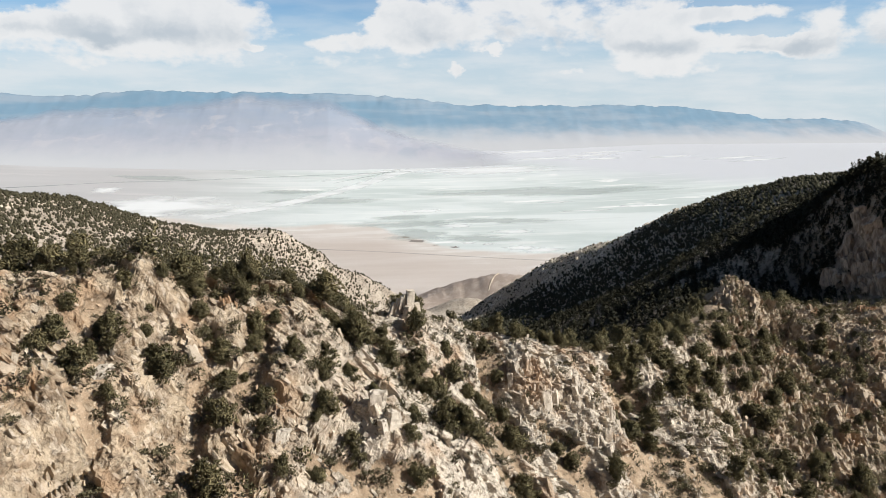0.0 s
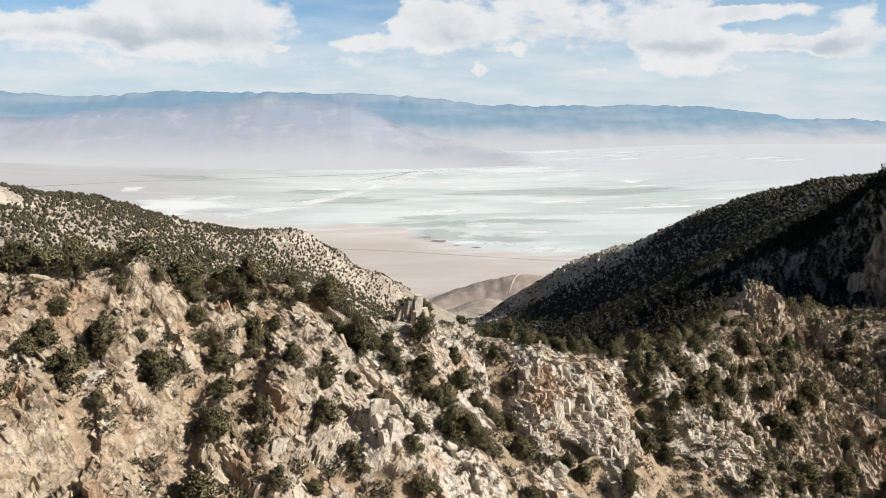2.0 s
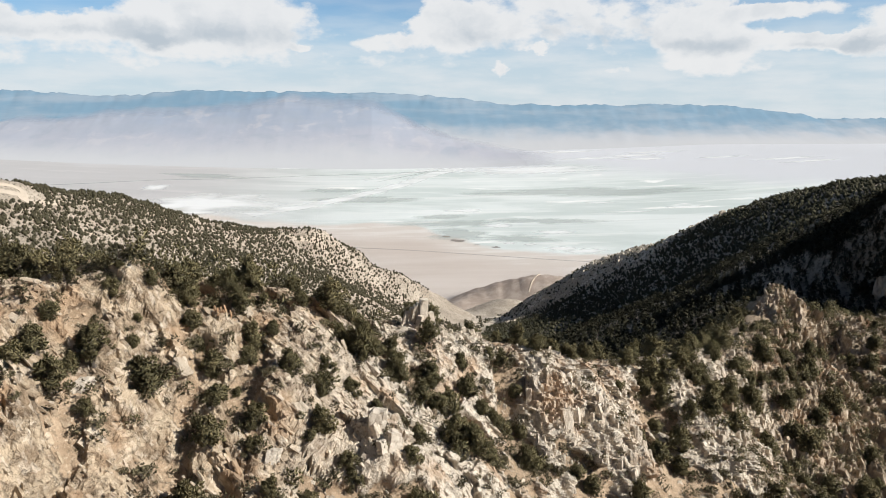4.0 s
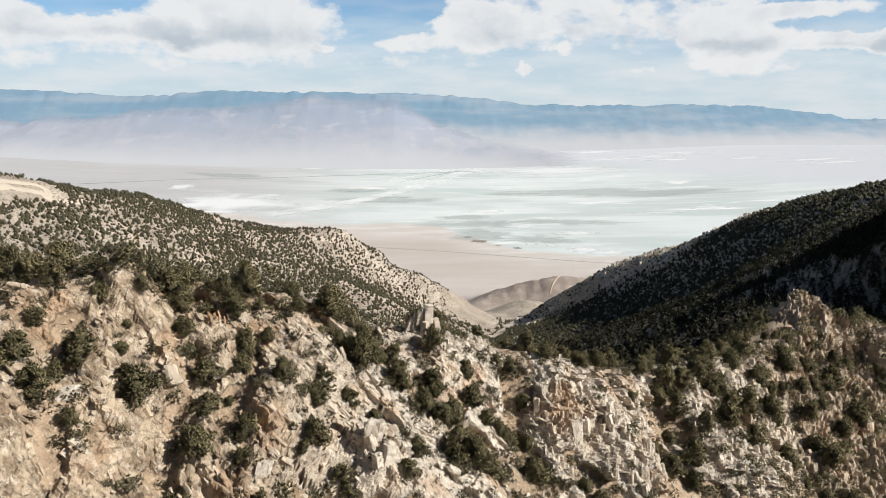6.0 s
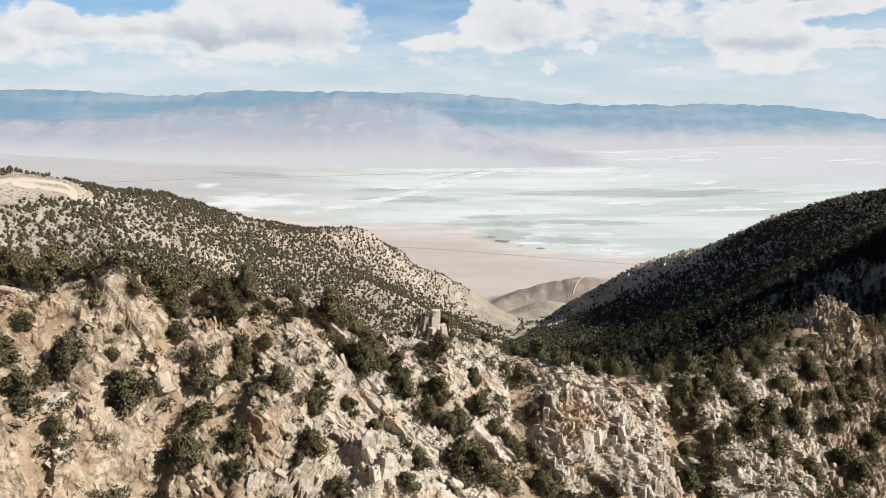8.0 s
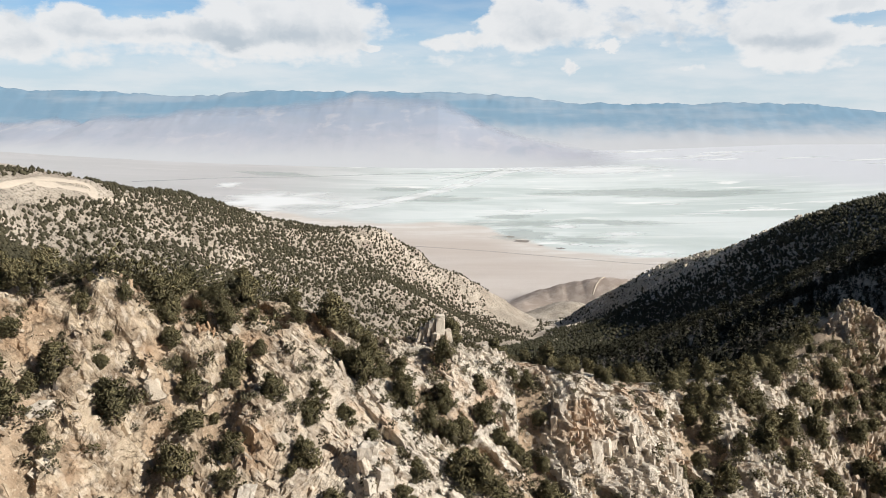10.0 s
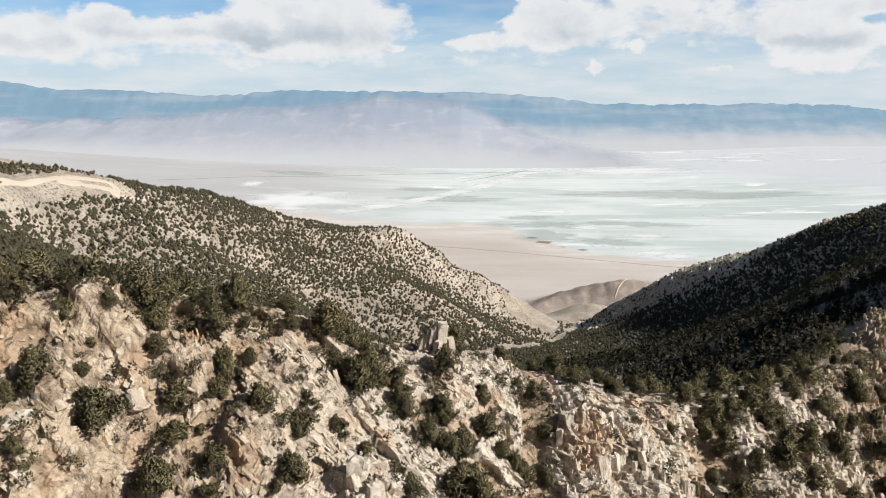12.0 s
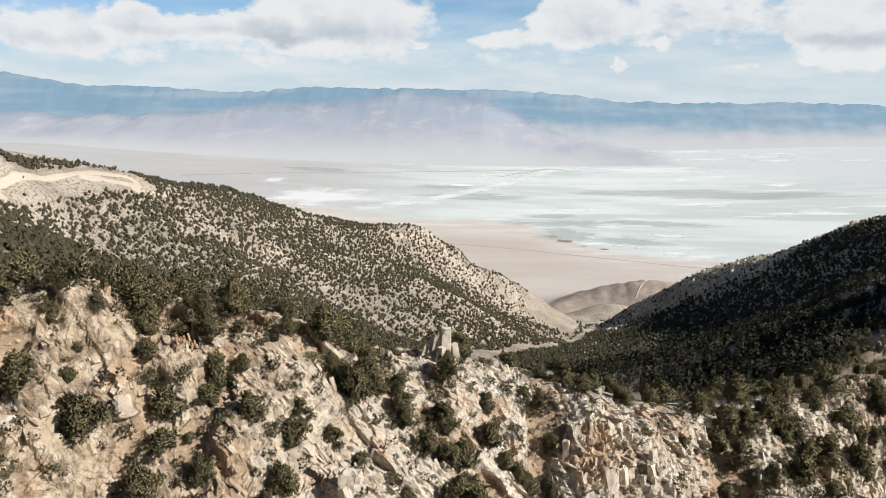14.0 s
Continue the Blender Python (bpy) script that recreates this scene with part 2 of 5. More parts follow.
    band = n.noise(long, 0.0052, 7.0, 0.6, 0.6)
    lake = n.mix(n.ramp(band, 0.40, 0.60), (0.525, 0.575, 0.555), (0.665, 0.70, 0.685))
    lake = n.mix(n.ramp(n.noise(n.scaled(p, (0.10, 1.0, 0.0)), 0.016, 6.0, 0.6, 0.3), 0.52, 0.66, 0.0, 0.5), lake, (0.80, 0.805, 0.785))
    lake = n.mix(n.ramp(n.noise(n.scaled(p, (0.08, 1.0, 0.0)), 0.012, 6.0, 0.6, 0.3), 0.42, 0.30, 0.0, 0.35), lake, (0.43, 0.455, 0.44))
    lake = n.mix(n.ramp(n.noise(long, 0.011, 5.0, 0.6, 0.4), 0.60, 0.68), lake, (0.82, 0.82, 0.80))
    wob = n.math("ADD", y, n.math("MULTIPLY", n.math("SUBTRACT", n.noise(p, 0.0022, 5.0), 0.5), 700.0))
    wob = n.math("SUBTRACT", wob, n.math("MULTIPLY", n.math("ABSOLUTE", n.math("SUBTRACT", sep.outputs[0], 500.0)), 0.05))
    wob = n.math("ADD", wob, n.math("MULTIPLY", n.math("MAXIMUM", n.math("SUBTRACT", sep.outputs[0], 120.0), 0.0), 0.8))
    # duller lilac towards the left: haze put into the lake's colour
    lake = n.mix(n.ramp(sep.outputs[0], 0.0, -1100.0, 0.0, 0.85), lake, (0.45, 0.43, 0.43))
    shore = n.math("ADD", n.add("ShaderNodeAttribute", attribute_name="beyond_shore").outputs["Fac"], n.math("MULTIPLY", n.math("SUBTRACT", n.noise(n.scaled(p, (0.5, 1, 0)), 0.006, 7.0, 0.62), 0.5), 260.0))
    beach = n.mix(n.ramp(n.noise(long, 0.02, 6.0, 0.65), 0.45, 0.6), (0.60, 0.55, 0.50), (0.70, 0.67, 0.635))
    fan = n.mix(n.ramp(shore, -260.0, -30.0, 0.0, 0.75), fan, beach)
    floor = n.mix(n.ramp(shore, -20.0, 50.0), fan, lake)
    # the far floor fades to blue-grey, distance haze painted into it
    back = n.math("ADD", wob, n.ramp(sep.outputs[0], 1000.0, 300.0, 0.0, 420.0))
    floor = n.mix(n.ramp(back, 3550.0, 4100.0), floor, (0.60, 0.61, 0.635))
    colour = n.mix(n.ramp(y, 1180.0, 1330.0), colour, floor)
    rise = n.math("MULTIPLY", n.math("MULTIPLY", relief(n, cut), n.ramp(soil, 0.0, 1.0, 1.0, 0.22)), n.ramp(y, 200.0, 270.0, 1.0, 0.0))
    bumps = n.math("ADD", rise, n.math("MULTIPLY", n.noise(p, 4.0, 6.0, 0.7), n.ramp(y, 120.0, 230.0, 0.35, 1.5)))
    return colour, bumps, 0.4


def rock_look(n):
    p = place(n)
    tint = n.math("FRACT", n.math("ADD", n.add("ShaderNodeObjectInfo").outputs["Random"], n.add("ShaderNodeNewGeometry").outputs["Random Per Island"]))
    cut = plates(n, p)
    c = rock_colour(n, p, cut)
    c = n.mix(n.ramp(tint, 0.35, 0.0, 0.0, 0.5), c, (0.29, 0.225, 0.16))
    c = n.mix(n.ramp(tint, 0.7, 1.0, 0.0, 0.5), c, (0.68, 0.60, 0.49))
    return c, n.math("ADD", n.math("MULTIPLY", relief(n, cut), 0.6), n.math("MULTIPLY", n.noise(p, 4.0, 6.0, 0.7), 0.4)), 0.30


def leaf_look(dark, light):
    def build(n):
        g = n.add("ShaderNodeNewGeometry").outputs["Random Per Island"]
        o = n.add("ShaderNodeObjectInfo").outputs["Random"]
        c = n.mix(g, dark, light)
        return n.mix(n.math("MULTIPLY", o, 0.45), c, (0.075, 0.07, 0.035)), None, 0
    return build


def bark_look(n):
    p = place(n)
    return n.mix(n.noise(n.scaled(p, (1, 1, 0.2)), 14.0, 5.0), (0.07, 0.055, 0.045), (0.17, 0.145, 0.12)), n.noise(p, 30.0, 4.0), 0.03


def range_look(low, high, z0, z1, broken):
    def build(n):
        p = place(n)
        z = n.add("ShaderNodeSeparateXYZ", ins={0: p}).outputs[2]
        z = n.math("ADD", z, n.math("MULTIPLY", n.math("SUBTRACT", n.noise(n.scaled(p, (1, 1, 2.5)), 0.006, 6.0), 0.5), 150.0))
        # distance haze put into the colour: pale low down, bluer higher up
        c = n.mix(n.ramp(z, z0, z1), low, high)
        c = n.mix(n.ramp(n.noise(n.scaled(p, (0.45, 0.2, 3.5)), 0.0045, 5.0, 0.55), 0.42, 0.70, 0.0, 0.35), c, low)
        # bluish shade and pale light on the slopes, painted as noise
        spur_shading = n.noise(n.scaled(p, (1.0, 0.3, 2.2)), 0.0075, 7.0, 0.6, 0.4)
        c = n.mix(n.ramp(spur_shading, 0.50, 0.66, 0.0, 0.6 * broken), c, (0.47, 0.52, 0.60))
        c = n.mix(n.ramp(spur_shading, 0.46, 0.34, 0.0, 0.6 * broken), c, (0.66, 0.655, 0.695))
        # the painted haze closes to one pale tone at the foot
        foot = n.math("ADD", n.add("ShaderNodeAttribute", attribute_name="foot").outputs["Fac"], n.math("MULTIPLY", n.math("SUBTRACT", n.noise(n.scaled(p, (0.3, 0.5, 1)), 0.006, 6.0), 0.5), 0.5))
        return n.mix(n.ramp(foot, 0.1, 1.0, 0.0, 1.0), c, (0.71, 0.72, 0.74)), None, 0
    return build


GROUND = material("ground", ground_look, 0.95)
ROCK = material("granite", rock_look, 0.92)
LEAF = material("pinyon_needles", leaf_look((0.085, 0.074, 0.038), (0.29, 0.245, 0.125)), 0.75)
BRUSH = material("sage_leaves", leaf_look((0.075, 0.066, 0.038), (0.22, 0.185, 0.11)), 0.85)
THICKET = material("thicket_leaves", leaf_look((0.085, 0.075, 0.038), (0.31, 0.265, 0.14)), 0.8)
HILLBRUSH = material("hill_juniper", leaf_look((0.030, 0.026, 0.017), (0.085, 0.072, 0.045)), 0.8)
FOREST = material("hill_trees", leaf_look((0.024, 0.024, 0.015), (0.068, 0.062, 0.038)), 0.8)
BARK = material("bark", bark_look, 0.95)
ROAD = material("dirt_road", lambda n: (n.mix(n.noise(place(n), 0.4, 4.0), (0.46, 0.385, 0.305), (0.60, 0.51, 0.41)), None, 0))


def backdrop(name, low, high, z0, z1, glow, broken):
    """A far range; many kilometres of bright air are painted on as glowing haze."""
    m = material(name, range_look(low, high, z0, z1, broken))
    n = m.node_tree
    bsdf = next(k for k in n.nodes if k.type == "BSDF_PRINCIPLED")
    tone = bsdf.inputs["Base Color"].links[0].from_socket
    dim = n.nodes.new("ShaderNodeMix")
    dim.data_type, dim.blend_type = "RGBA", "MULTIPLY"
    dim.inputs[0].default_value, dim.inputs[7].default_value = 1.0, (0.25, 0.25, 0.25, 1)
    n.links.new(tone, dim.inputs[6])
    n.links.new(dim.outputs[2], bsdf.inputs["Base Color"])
    # emits its own tint, in place of the lit air before it
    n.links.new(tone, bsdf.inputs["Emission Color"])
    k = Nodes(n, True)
    # the crest turns transparent, as if lost in haze
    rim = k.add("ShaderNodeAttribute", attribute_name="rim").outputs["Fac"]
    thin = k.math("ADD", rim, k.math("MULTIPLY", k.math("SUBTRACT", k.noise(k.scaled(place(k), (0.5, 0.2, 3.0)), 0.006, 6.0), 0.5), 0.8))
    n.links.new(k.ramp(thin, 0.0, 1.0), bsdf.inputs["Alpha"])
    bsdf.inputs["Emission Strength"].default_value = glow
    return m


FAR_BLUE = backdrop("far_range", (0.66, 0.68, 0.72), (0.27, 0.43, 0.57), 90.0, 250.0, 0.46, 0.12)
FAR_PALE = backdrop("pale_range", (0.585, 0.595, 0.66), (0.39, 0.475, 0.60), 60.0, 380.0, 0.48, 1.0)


def crust(name, a, c, solid_by=0.8):
    """A thin crust or film of water that thins out raggedly at its rim."""
    m = material(name, lambda n: (n.mix(n.noise(n.scaled(place(n), (0.3, 1, 0)), 0.03, 5.0), a, c), None, 0))
    n = Nodes(m.node_tree, True)
    rim = n.add("ShaderNodeAttribute", attribute_name="rim").outputs["Fac"]
    edge = n.math("ADD", rim, n.math("MULTIPLY", n.math("SUBTRACT", n.noise(n.scaled(place(n), (0.25, 1, 0)), 0.012, 6.0, 0.6), 0.5), 2.2))
    both = n.add("ShaderNodeMixShader", ins={0: n.ramp(edge, -0.2, 1.1, 0.0, solid_by)})
    out = next(k for k in n.tree.nodes if k.type == "OUTPUT_MATERIAL")
    solid = out.inputs[0].links[0].from_socket
    n.tree.links.new(n.add("ShaderNodeBsdfTransparent").outputs[0], both.inputs[1])
    n.tree.links.new(solid, both.inputs[2])
    n.tree.links.new(both.outputs[0], out.inputs[0])
    return m


SALT = crust("salt", (0.82, 0.83, 0.82), (0.90, 0.905, 0.90))
BRINE = crust("brine", (0.45, 0.495, 0.475), (0.55, 0.58, 0.56), 0.5)
MUD = crust("mud", (0.22, 0.19, 0.165), (0.31, 0.27, 0.24))
ASPHALT = material("asphalt", lambda n: (n.mix(n.noise(place(n), 0.05, 3.0), (0.36, 0.33, 0.31), (0.44, 0.40, 0.37)), None, 0))
BROWN = material("brown_granite", lambda n: (n.mix(n.ramp(n.noise(n.scaled(place(n), (1, 1, 0.35)), 0.6, 6.0, 0.65), 0.38, 0.62), (0.30, 0.23, 0.175), (0.64, 0.53, 0.42)), relief(n, plates(n, place(n))), 0.5))
WHITE = material("pale_granite", lambda n: (n.mix(n.ramp(n.noise(place(n), 3.0, 6.0, 0.65), 0.5, 0.72), (0.56, 0.495, 0.41), (0.34, 0.28, 0.22)), n.noise(place(n), 3.0, 7.0, 0.7), 0.15))
OCHRE = material("ochre_rock", lambda n: (n.mix(n.noise(place(n), 1.6, 6.0, 0.65), (0.38, 0.22, 0.125), (0.60, 0.42, 0.27)), n.noise(place(n), 3.0, 8.0, 0.7), 0.3))


# ---- the lie of the land ----
# ridge, slope and valley lines (x, y, z) that carry the ground between them
LINES = {
    "near_crest": [(-110, 22, 297), (-60, 40, 290), (-23, 58, 286), (-17.5, 61.5, 286.5), (-12, 66.5, 283), (-7, 69.5, 282.5), (-2, 73, 280.5), (3, 81, 275.5), (10, 85, 273.5),
                   (17, 88.5, 270.6), (26, 88.5, 268.9), (33, 90, 266.4), (40, 95, 263.4), (46, 101, 262.2), (54, 110, 260), (64, 115, 257.5), (78, 130, 254.5), (92, 150, 253.5), (103, 168, 254)],
    "upper_face": [(-45, 30, 281), (-20.7, 47, 281), (-14, 54, 278), (-8.8, 57, 276.5), (-2, 59.5, 277), (2, 64.5, 273.5), (9, 71, 269), (12.4, 70, 266), (20, 79, 262), (26, 82, 261.5),
                   (34, 82, 260), (46, 94.5, 256.5), (52, 93.5, 257), (58, 94.5, 254), (68, 111, 251), (83, 123, 248), (97, 146, 248)],
    "lower_face": [(-30, 28, 270), (-12, 52, 273.5), (-5, 53.5, 272.3), (1, 57.5, 269.5), (7.8, 58.8, 269.5), (16.5, 64.8, 264.5), (23.7, 75, 259), (38.9, 80.8, 258.5), (45.5, 86, 254),
                   (53.4, 86.3, 253), (62.4, 83, 247), (70.6, 106, 245), (87.7, 106, 239)],
    "near_gulch": [(-70, -20, 262), (-30, 5, 250), (0, 28, 247), (30, 48, 240), (60, 62, 234), (95, 80, 228), (140, 95, 236)],
    "right_slope": [(100, 116, 241), (108, 150, 243.5), (125, 150, 249), (145, 150, 253), (190, 140, 262), (240, 150, 268)],
    "cliff_top": [(180, 158, 270), (169, 180, 278), (165, 195, 279), (166, 213, 277), (182, 238, 273), (255, 260, 283)],
    "cliff_foot": [(112, 172, 249), (160, 150, 254), (157, 165, 252), (157, 180, 250), (156, 195, 248), (157, 210, 246)],
    "back_slope": [(-110, 90, 284), (-60, 95, 273), (-25, 100, 266), (5, 110, 260), (30, 118, 250), (60, 148, 240), (85, 185, 233), (115, 215, 240)],
    "saddle": [(-230, 150, 290), (-160, 170, 268), (-97, 211, 250), (-50, 200, 240), (0, 190, 228)],
    "canyon": [(60, 240, 205), (20, 330, 175), (-15, 430, 148), (25, 520, 122), (60, 620, 92), (95, 740, 62), (120, 880, 28), (140, 1060, -25), (150, 1250, -75)],
    "left_slope": [(-176, 271, 247), (-190, 325, 226), (-152, 396, 214), (-147, 467, 188), (-67, 520, 158), (-28, 569, 146)],
    "left_bench": [(-182, 413, 229), (-173, 510, 212), (-147, 586, 190), (-111, 601, 173), (-20, 720, 105), (45, 800, 70)],
    "left_crest": [(-420, 220, 318), (-300, 290, 290), (-240, 330, 278), (-240, 370, 270.5), (-238, 400, 266), (-231, 430, 262), (-228, 455, 253), (-219, 470, 244.5), (-207, 482, 240), (-212, 505, 239.5), (-209, 531, 238.5),
                   (-203, 560, 229.5), (-185, 600, 213.5), (-161, 640, 197.5), (-132, 675, 185), (-113, 695, 180.5), (-99, 706, 181.5), (-82, 718, 175), (-49, 742, 149), (0, 775, 112), (47, 815, 74), (109, 870, 26), (135, 960, -8)],
    "left_back": [(-520, 380, 240), (-380, 560, 170), (-300, 720, 110), (-200, 880, 40), (-80, 1000, 0), (-60, 1200, -70)],
    "right_crest": [(255, 260, 282), (285, 330, 270), (299, 395, 264), (284, 430, 257), (283, 480, 245.5), (280, 520, 234.5), (273, 565, 216.5), (262, 615, 193), (253, 645, 176.5), (241, 720, 151.5), (221, 780, 127), (199, 850, 88), (167, 910, 45), (140, 960, 2)],
    "right_face": [(155, 238, 250), (151, 281, 232), (138, 321, 214), (150, 402, 172), (195, 560, 160), (182, 708, 115), (127, 748, 66)],
    "right_back": [(420, 300, 250), (440, 500, 180), (420, 800, 50), (330, 1000, -20)],
}


def line_points(line, step):
    pts = []
    for a, b in zip(line[:-1], line[1:]):
        a, b = np.array(a, float), np.array(b, float)
        k = max(1, int(np.linalg.norm((b - a)[:2]) / step))
        pts += [a + (b - a) * i / k for i in range(k)]
    return pts + [np.array(line[-1], float)]


def carrier():
    pts = []
    for name, line in LINES.items():
        d = min(math.hypot(x, y) for x, y, z in line)
        pts += line_points(line, 5.0 if d < 110 else 30.0)
    P = np.array(pts)
    r = np.hypot(P[:, None, 0] - P[None, :, 0], P[:, None, 1] - P[None, :, 1])
    A = np.zeros((len(P) + 3, len(P) + 3))
    A[:len(P), :len(P)] = r - np.eye(len(P)) * 0.6
    B = np.c_[np.ones(len(P)), P[:, :2]]
    A[:len(P), len(P):], A[len(P):, :len(P)] = B, B.T
    return P, np.linalg.solve(A, np.r_[P[:, 2], 0, 0, 0])


CARRY, WEIGHT = carrier()


def smooth(a, b, v):
    t = np.clip((v - a) / (b - a), 0, 1)
    return t * t * (3 - 2 * t)


def hash2(i, j, k):
    v = np.sin(i * 127.1 + j * 311.7 + k * 74.7) * 43758.5453
    return v - np.floor(v)


def value_noise(x, y, k=0):
    i, j = np.floor(x), np.floor(y)
    u, v = x - i, y - j
    u, v = u * u * (3 - 2 * u), v * v * (3 - 2 * v)
    return (hash2(i, j, k) * (1 - u) + hash2(i + 1, j, k) * u) * (1 - v) + (hash2(i, j + 1, k) * (1 - u) + hash2(i + 1, j + 1, k) * u) * v


def fbm(x, y, k=0, octaves=5):
    return sum(value_noise(x * 2 ** o + 17 * o, y * 2 ** o - 9 * o, k + o) * 0.5 ** (o + 1) for o in range(octaves))


def broad(x, y):
    """The ground's large form, in metres."""
    x, y = np.asarray(x, float), np.asarray(y, float)
    shape, x, y = x.shape, x.ravel(), y.ravel()
    z = np.empty(len(x))
    for i in range(0, len(x), 40000):
        a, b = x[i:i + 40000], y[i:i + 40000]
        r = np.sqrt((a[:, None] - CARRY[None, :, 0]) ** 2 + (b[:, None] - CARRY[None, :, 1]) ** 2)
        z[i:i + 40000] = r @ WEIGHT[:-3] + WEIGHT[-3] + WEIGHT[-2] * a + WEIGHT[-1] * b
    far = np.hypot(x, y)
    plain = -100 + 177 * (np.clip(far - 1500, 0, 2600) / 2400) ** 1.5
    plain = np.where(y < 0, plain + 380 * smooth(0, 1200, -y), plain)
    t = smooth(1150, 1550, np.hypot(x, y - 50))
    z = z * (1 - t) + plain * t
    for kx, ky, w, d, h in ((165, 1410, 75, 60, 40), (250, 1385, 70, 55, 34), (330, 1365, 100, 80, 50), (175, 1190, 62, 55, 30), (100, 1350, 50, 45, 18), (520, 1400, 160, 90, 50)):
        z = z + h * np.exp(-((x - kx) / w) ** 2 - ((y - ky) / d) ** 2) * (0.75 + 0.5 * fbm(x / 60, y / 60, 19))
    return z.reshape(shape)


# where bedrock stands proud: x, y, radius, height
BOSSES = [(-18.4, 60.0, 4.6, 2.2), (-16.0, 61.4, 2.6, 1.5), (-23.2, 55.2, 2.6, 1.4), (-16.3, 53.9, 1.9, 1.1), (-12.1, 57.7, 1.9, 0.7), (-9.2, 62.3, 1.8, 1.1), (-0.7, 67.0, 3.2, 1.0), (-3.6, 67.2, 2.2, 0.7), (-2.0, 58.8, 3.4, 0.8),
          (6.8, 59.6, 3.0, 1.2), (4.1, 69.7, 2.0, 0.7), (10.0, 84.0, 2.6, 1.0), (15.8, 87.0, 3.4, 1.6), (12.8, 82.9, 2.6, 0.8), (26.8, 84.0, 4.6, 1.2), (33.2, 85.6, 4.2, 1.2), (35.7, 80.1, 4.4, 1.0), (48.0, 94.7, 3.0, 1.2), (53.5, 91.3, 4.4, 1.2),
          (56.5, 88.4, 3.4, 1.0), (100.5, 161.0, 8.0, 3.0), (102.4, 138.2, 6.0, 1.5), (57.5, 112.0, 4.0, 1.2), (-20.0, 49.1, 2.8, 0.9)]
# chutes of soil and brush between the ribs: half width, depth, then the way down
GULLIES = [(1.3, 0.5, [(-5.8, 70.4), (-4.6, 68.0)]), (1.5, 0.6, [(-12.6, 67.0), (-10.4, 64.0)]), (1.5, 1.0, [(-6.0, 62.0), (-6.2, 59.2), (-6.6, 57.4), (-6.7, 54.6), (-6.6, 50.0)]),
           (1.4, 0.8, [(-11.1, 59.5), (-10.0, 57.9), (-10.5, 55.4), (-11.8, 51.0)]), (2.6, 1.0, [(3.2, 79.4), (6.2, 75.5), (10.7, 74.8), (15.3, 73.4), (20.6, 69.0), (25.0, 62.0)]),
           (2.8, 1.6, [(47.2, 101.0), (46.4, 93.7), (43.9, 85.7), (47.1, 78.0)]), (2.6, 1.2, [(57.0, 107.3), (62.9, 104.9), (67.0, 102.8), (76.0, 99.0)]), (1.6, 0.8, [(-19.8, 56.0), (-19.0, 52.0), (-18.4, 47.0)]),
           (2.0, 0.7, [(22.0, 86.0), (21.0, 80.0), (24.0, 74.0)])]
SLAB_WAY, SLAB_FLAT = Vector((-0.62, 0.25, 0.68)), Vector((0.45, -0.35, 0.75))
COLUMN_WAY, COLUMN_FLAT = Vector((-0.16, 0.16, 1.0)), Vector((1.0, 0.35, 0.05))


def jointed(p, way, flat, size, k):
    """Rock split by three sets of joints: each brick-like block stands out or back by its own amount.
    Gives that amount (-0.5 to 0.5, with the block's own tilt) and the way in from the block's open joint (0 to 1)."""
    d = way.normalized()
    f = (flat - d * flat.dot(d)).normalized()
    c = d.cross(f)
    u, v, w = [(p[0] * e.x + p[1] * e.y + p[2] * e.z) / q for e, q in zip((d, f, c), size)]
    i = np.floor(v)
    w = w + 5.0 * hash2(i, 3.0, k)
    j = np.floor(w)
    u = u + 5.0 * hash2(i, j, k + 1)
    m = np.floor(u)
    a, b = i + 13.0 * m, j - 7.0 * m
    out = hash2(a, b, k + 2) - 0.5 + 0.5 * (hash2(a, b, k + 3) - 0.5) * (u - m - 0.5) + 0.7 * (hash2(a, b, k + 4) - 0.35) * (v - i - 0.5)
    return out, np.where(hash2(i, j, k + 5) > 0.45, 1.0, np.minimum(1.0, (v - i) / 0.22))


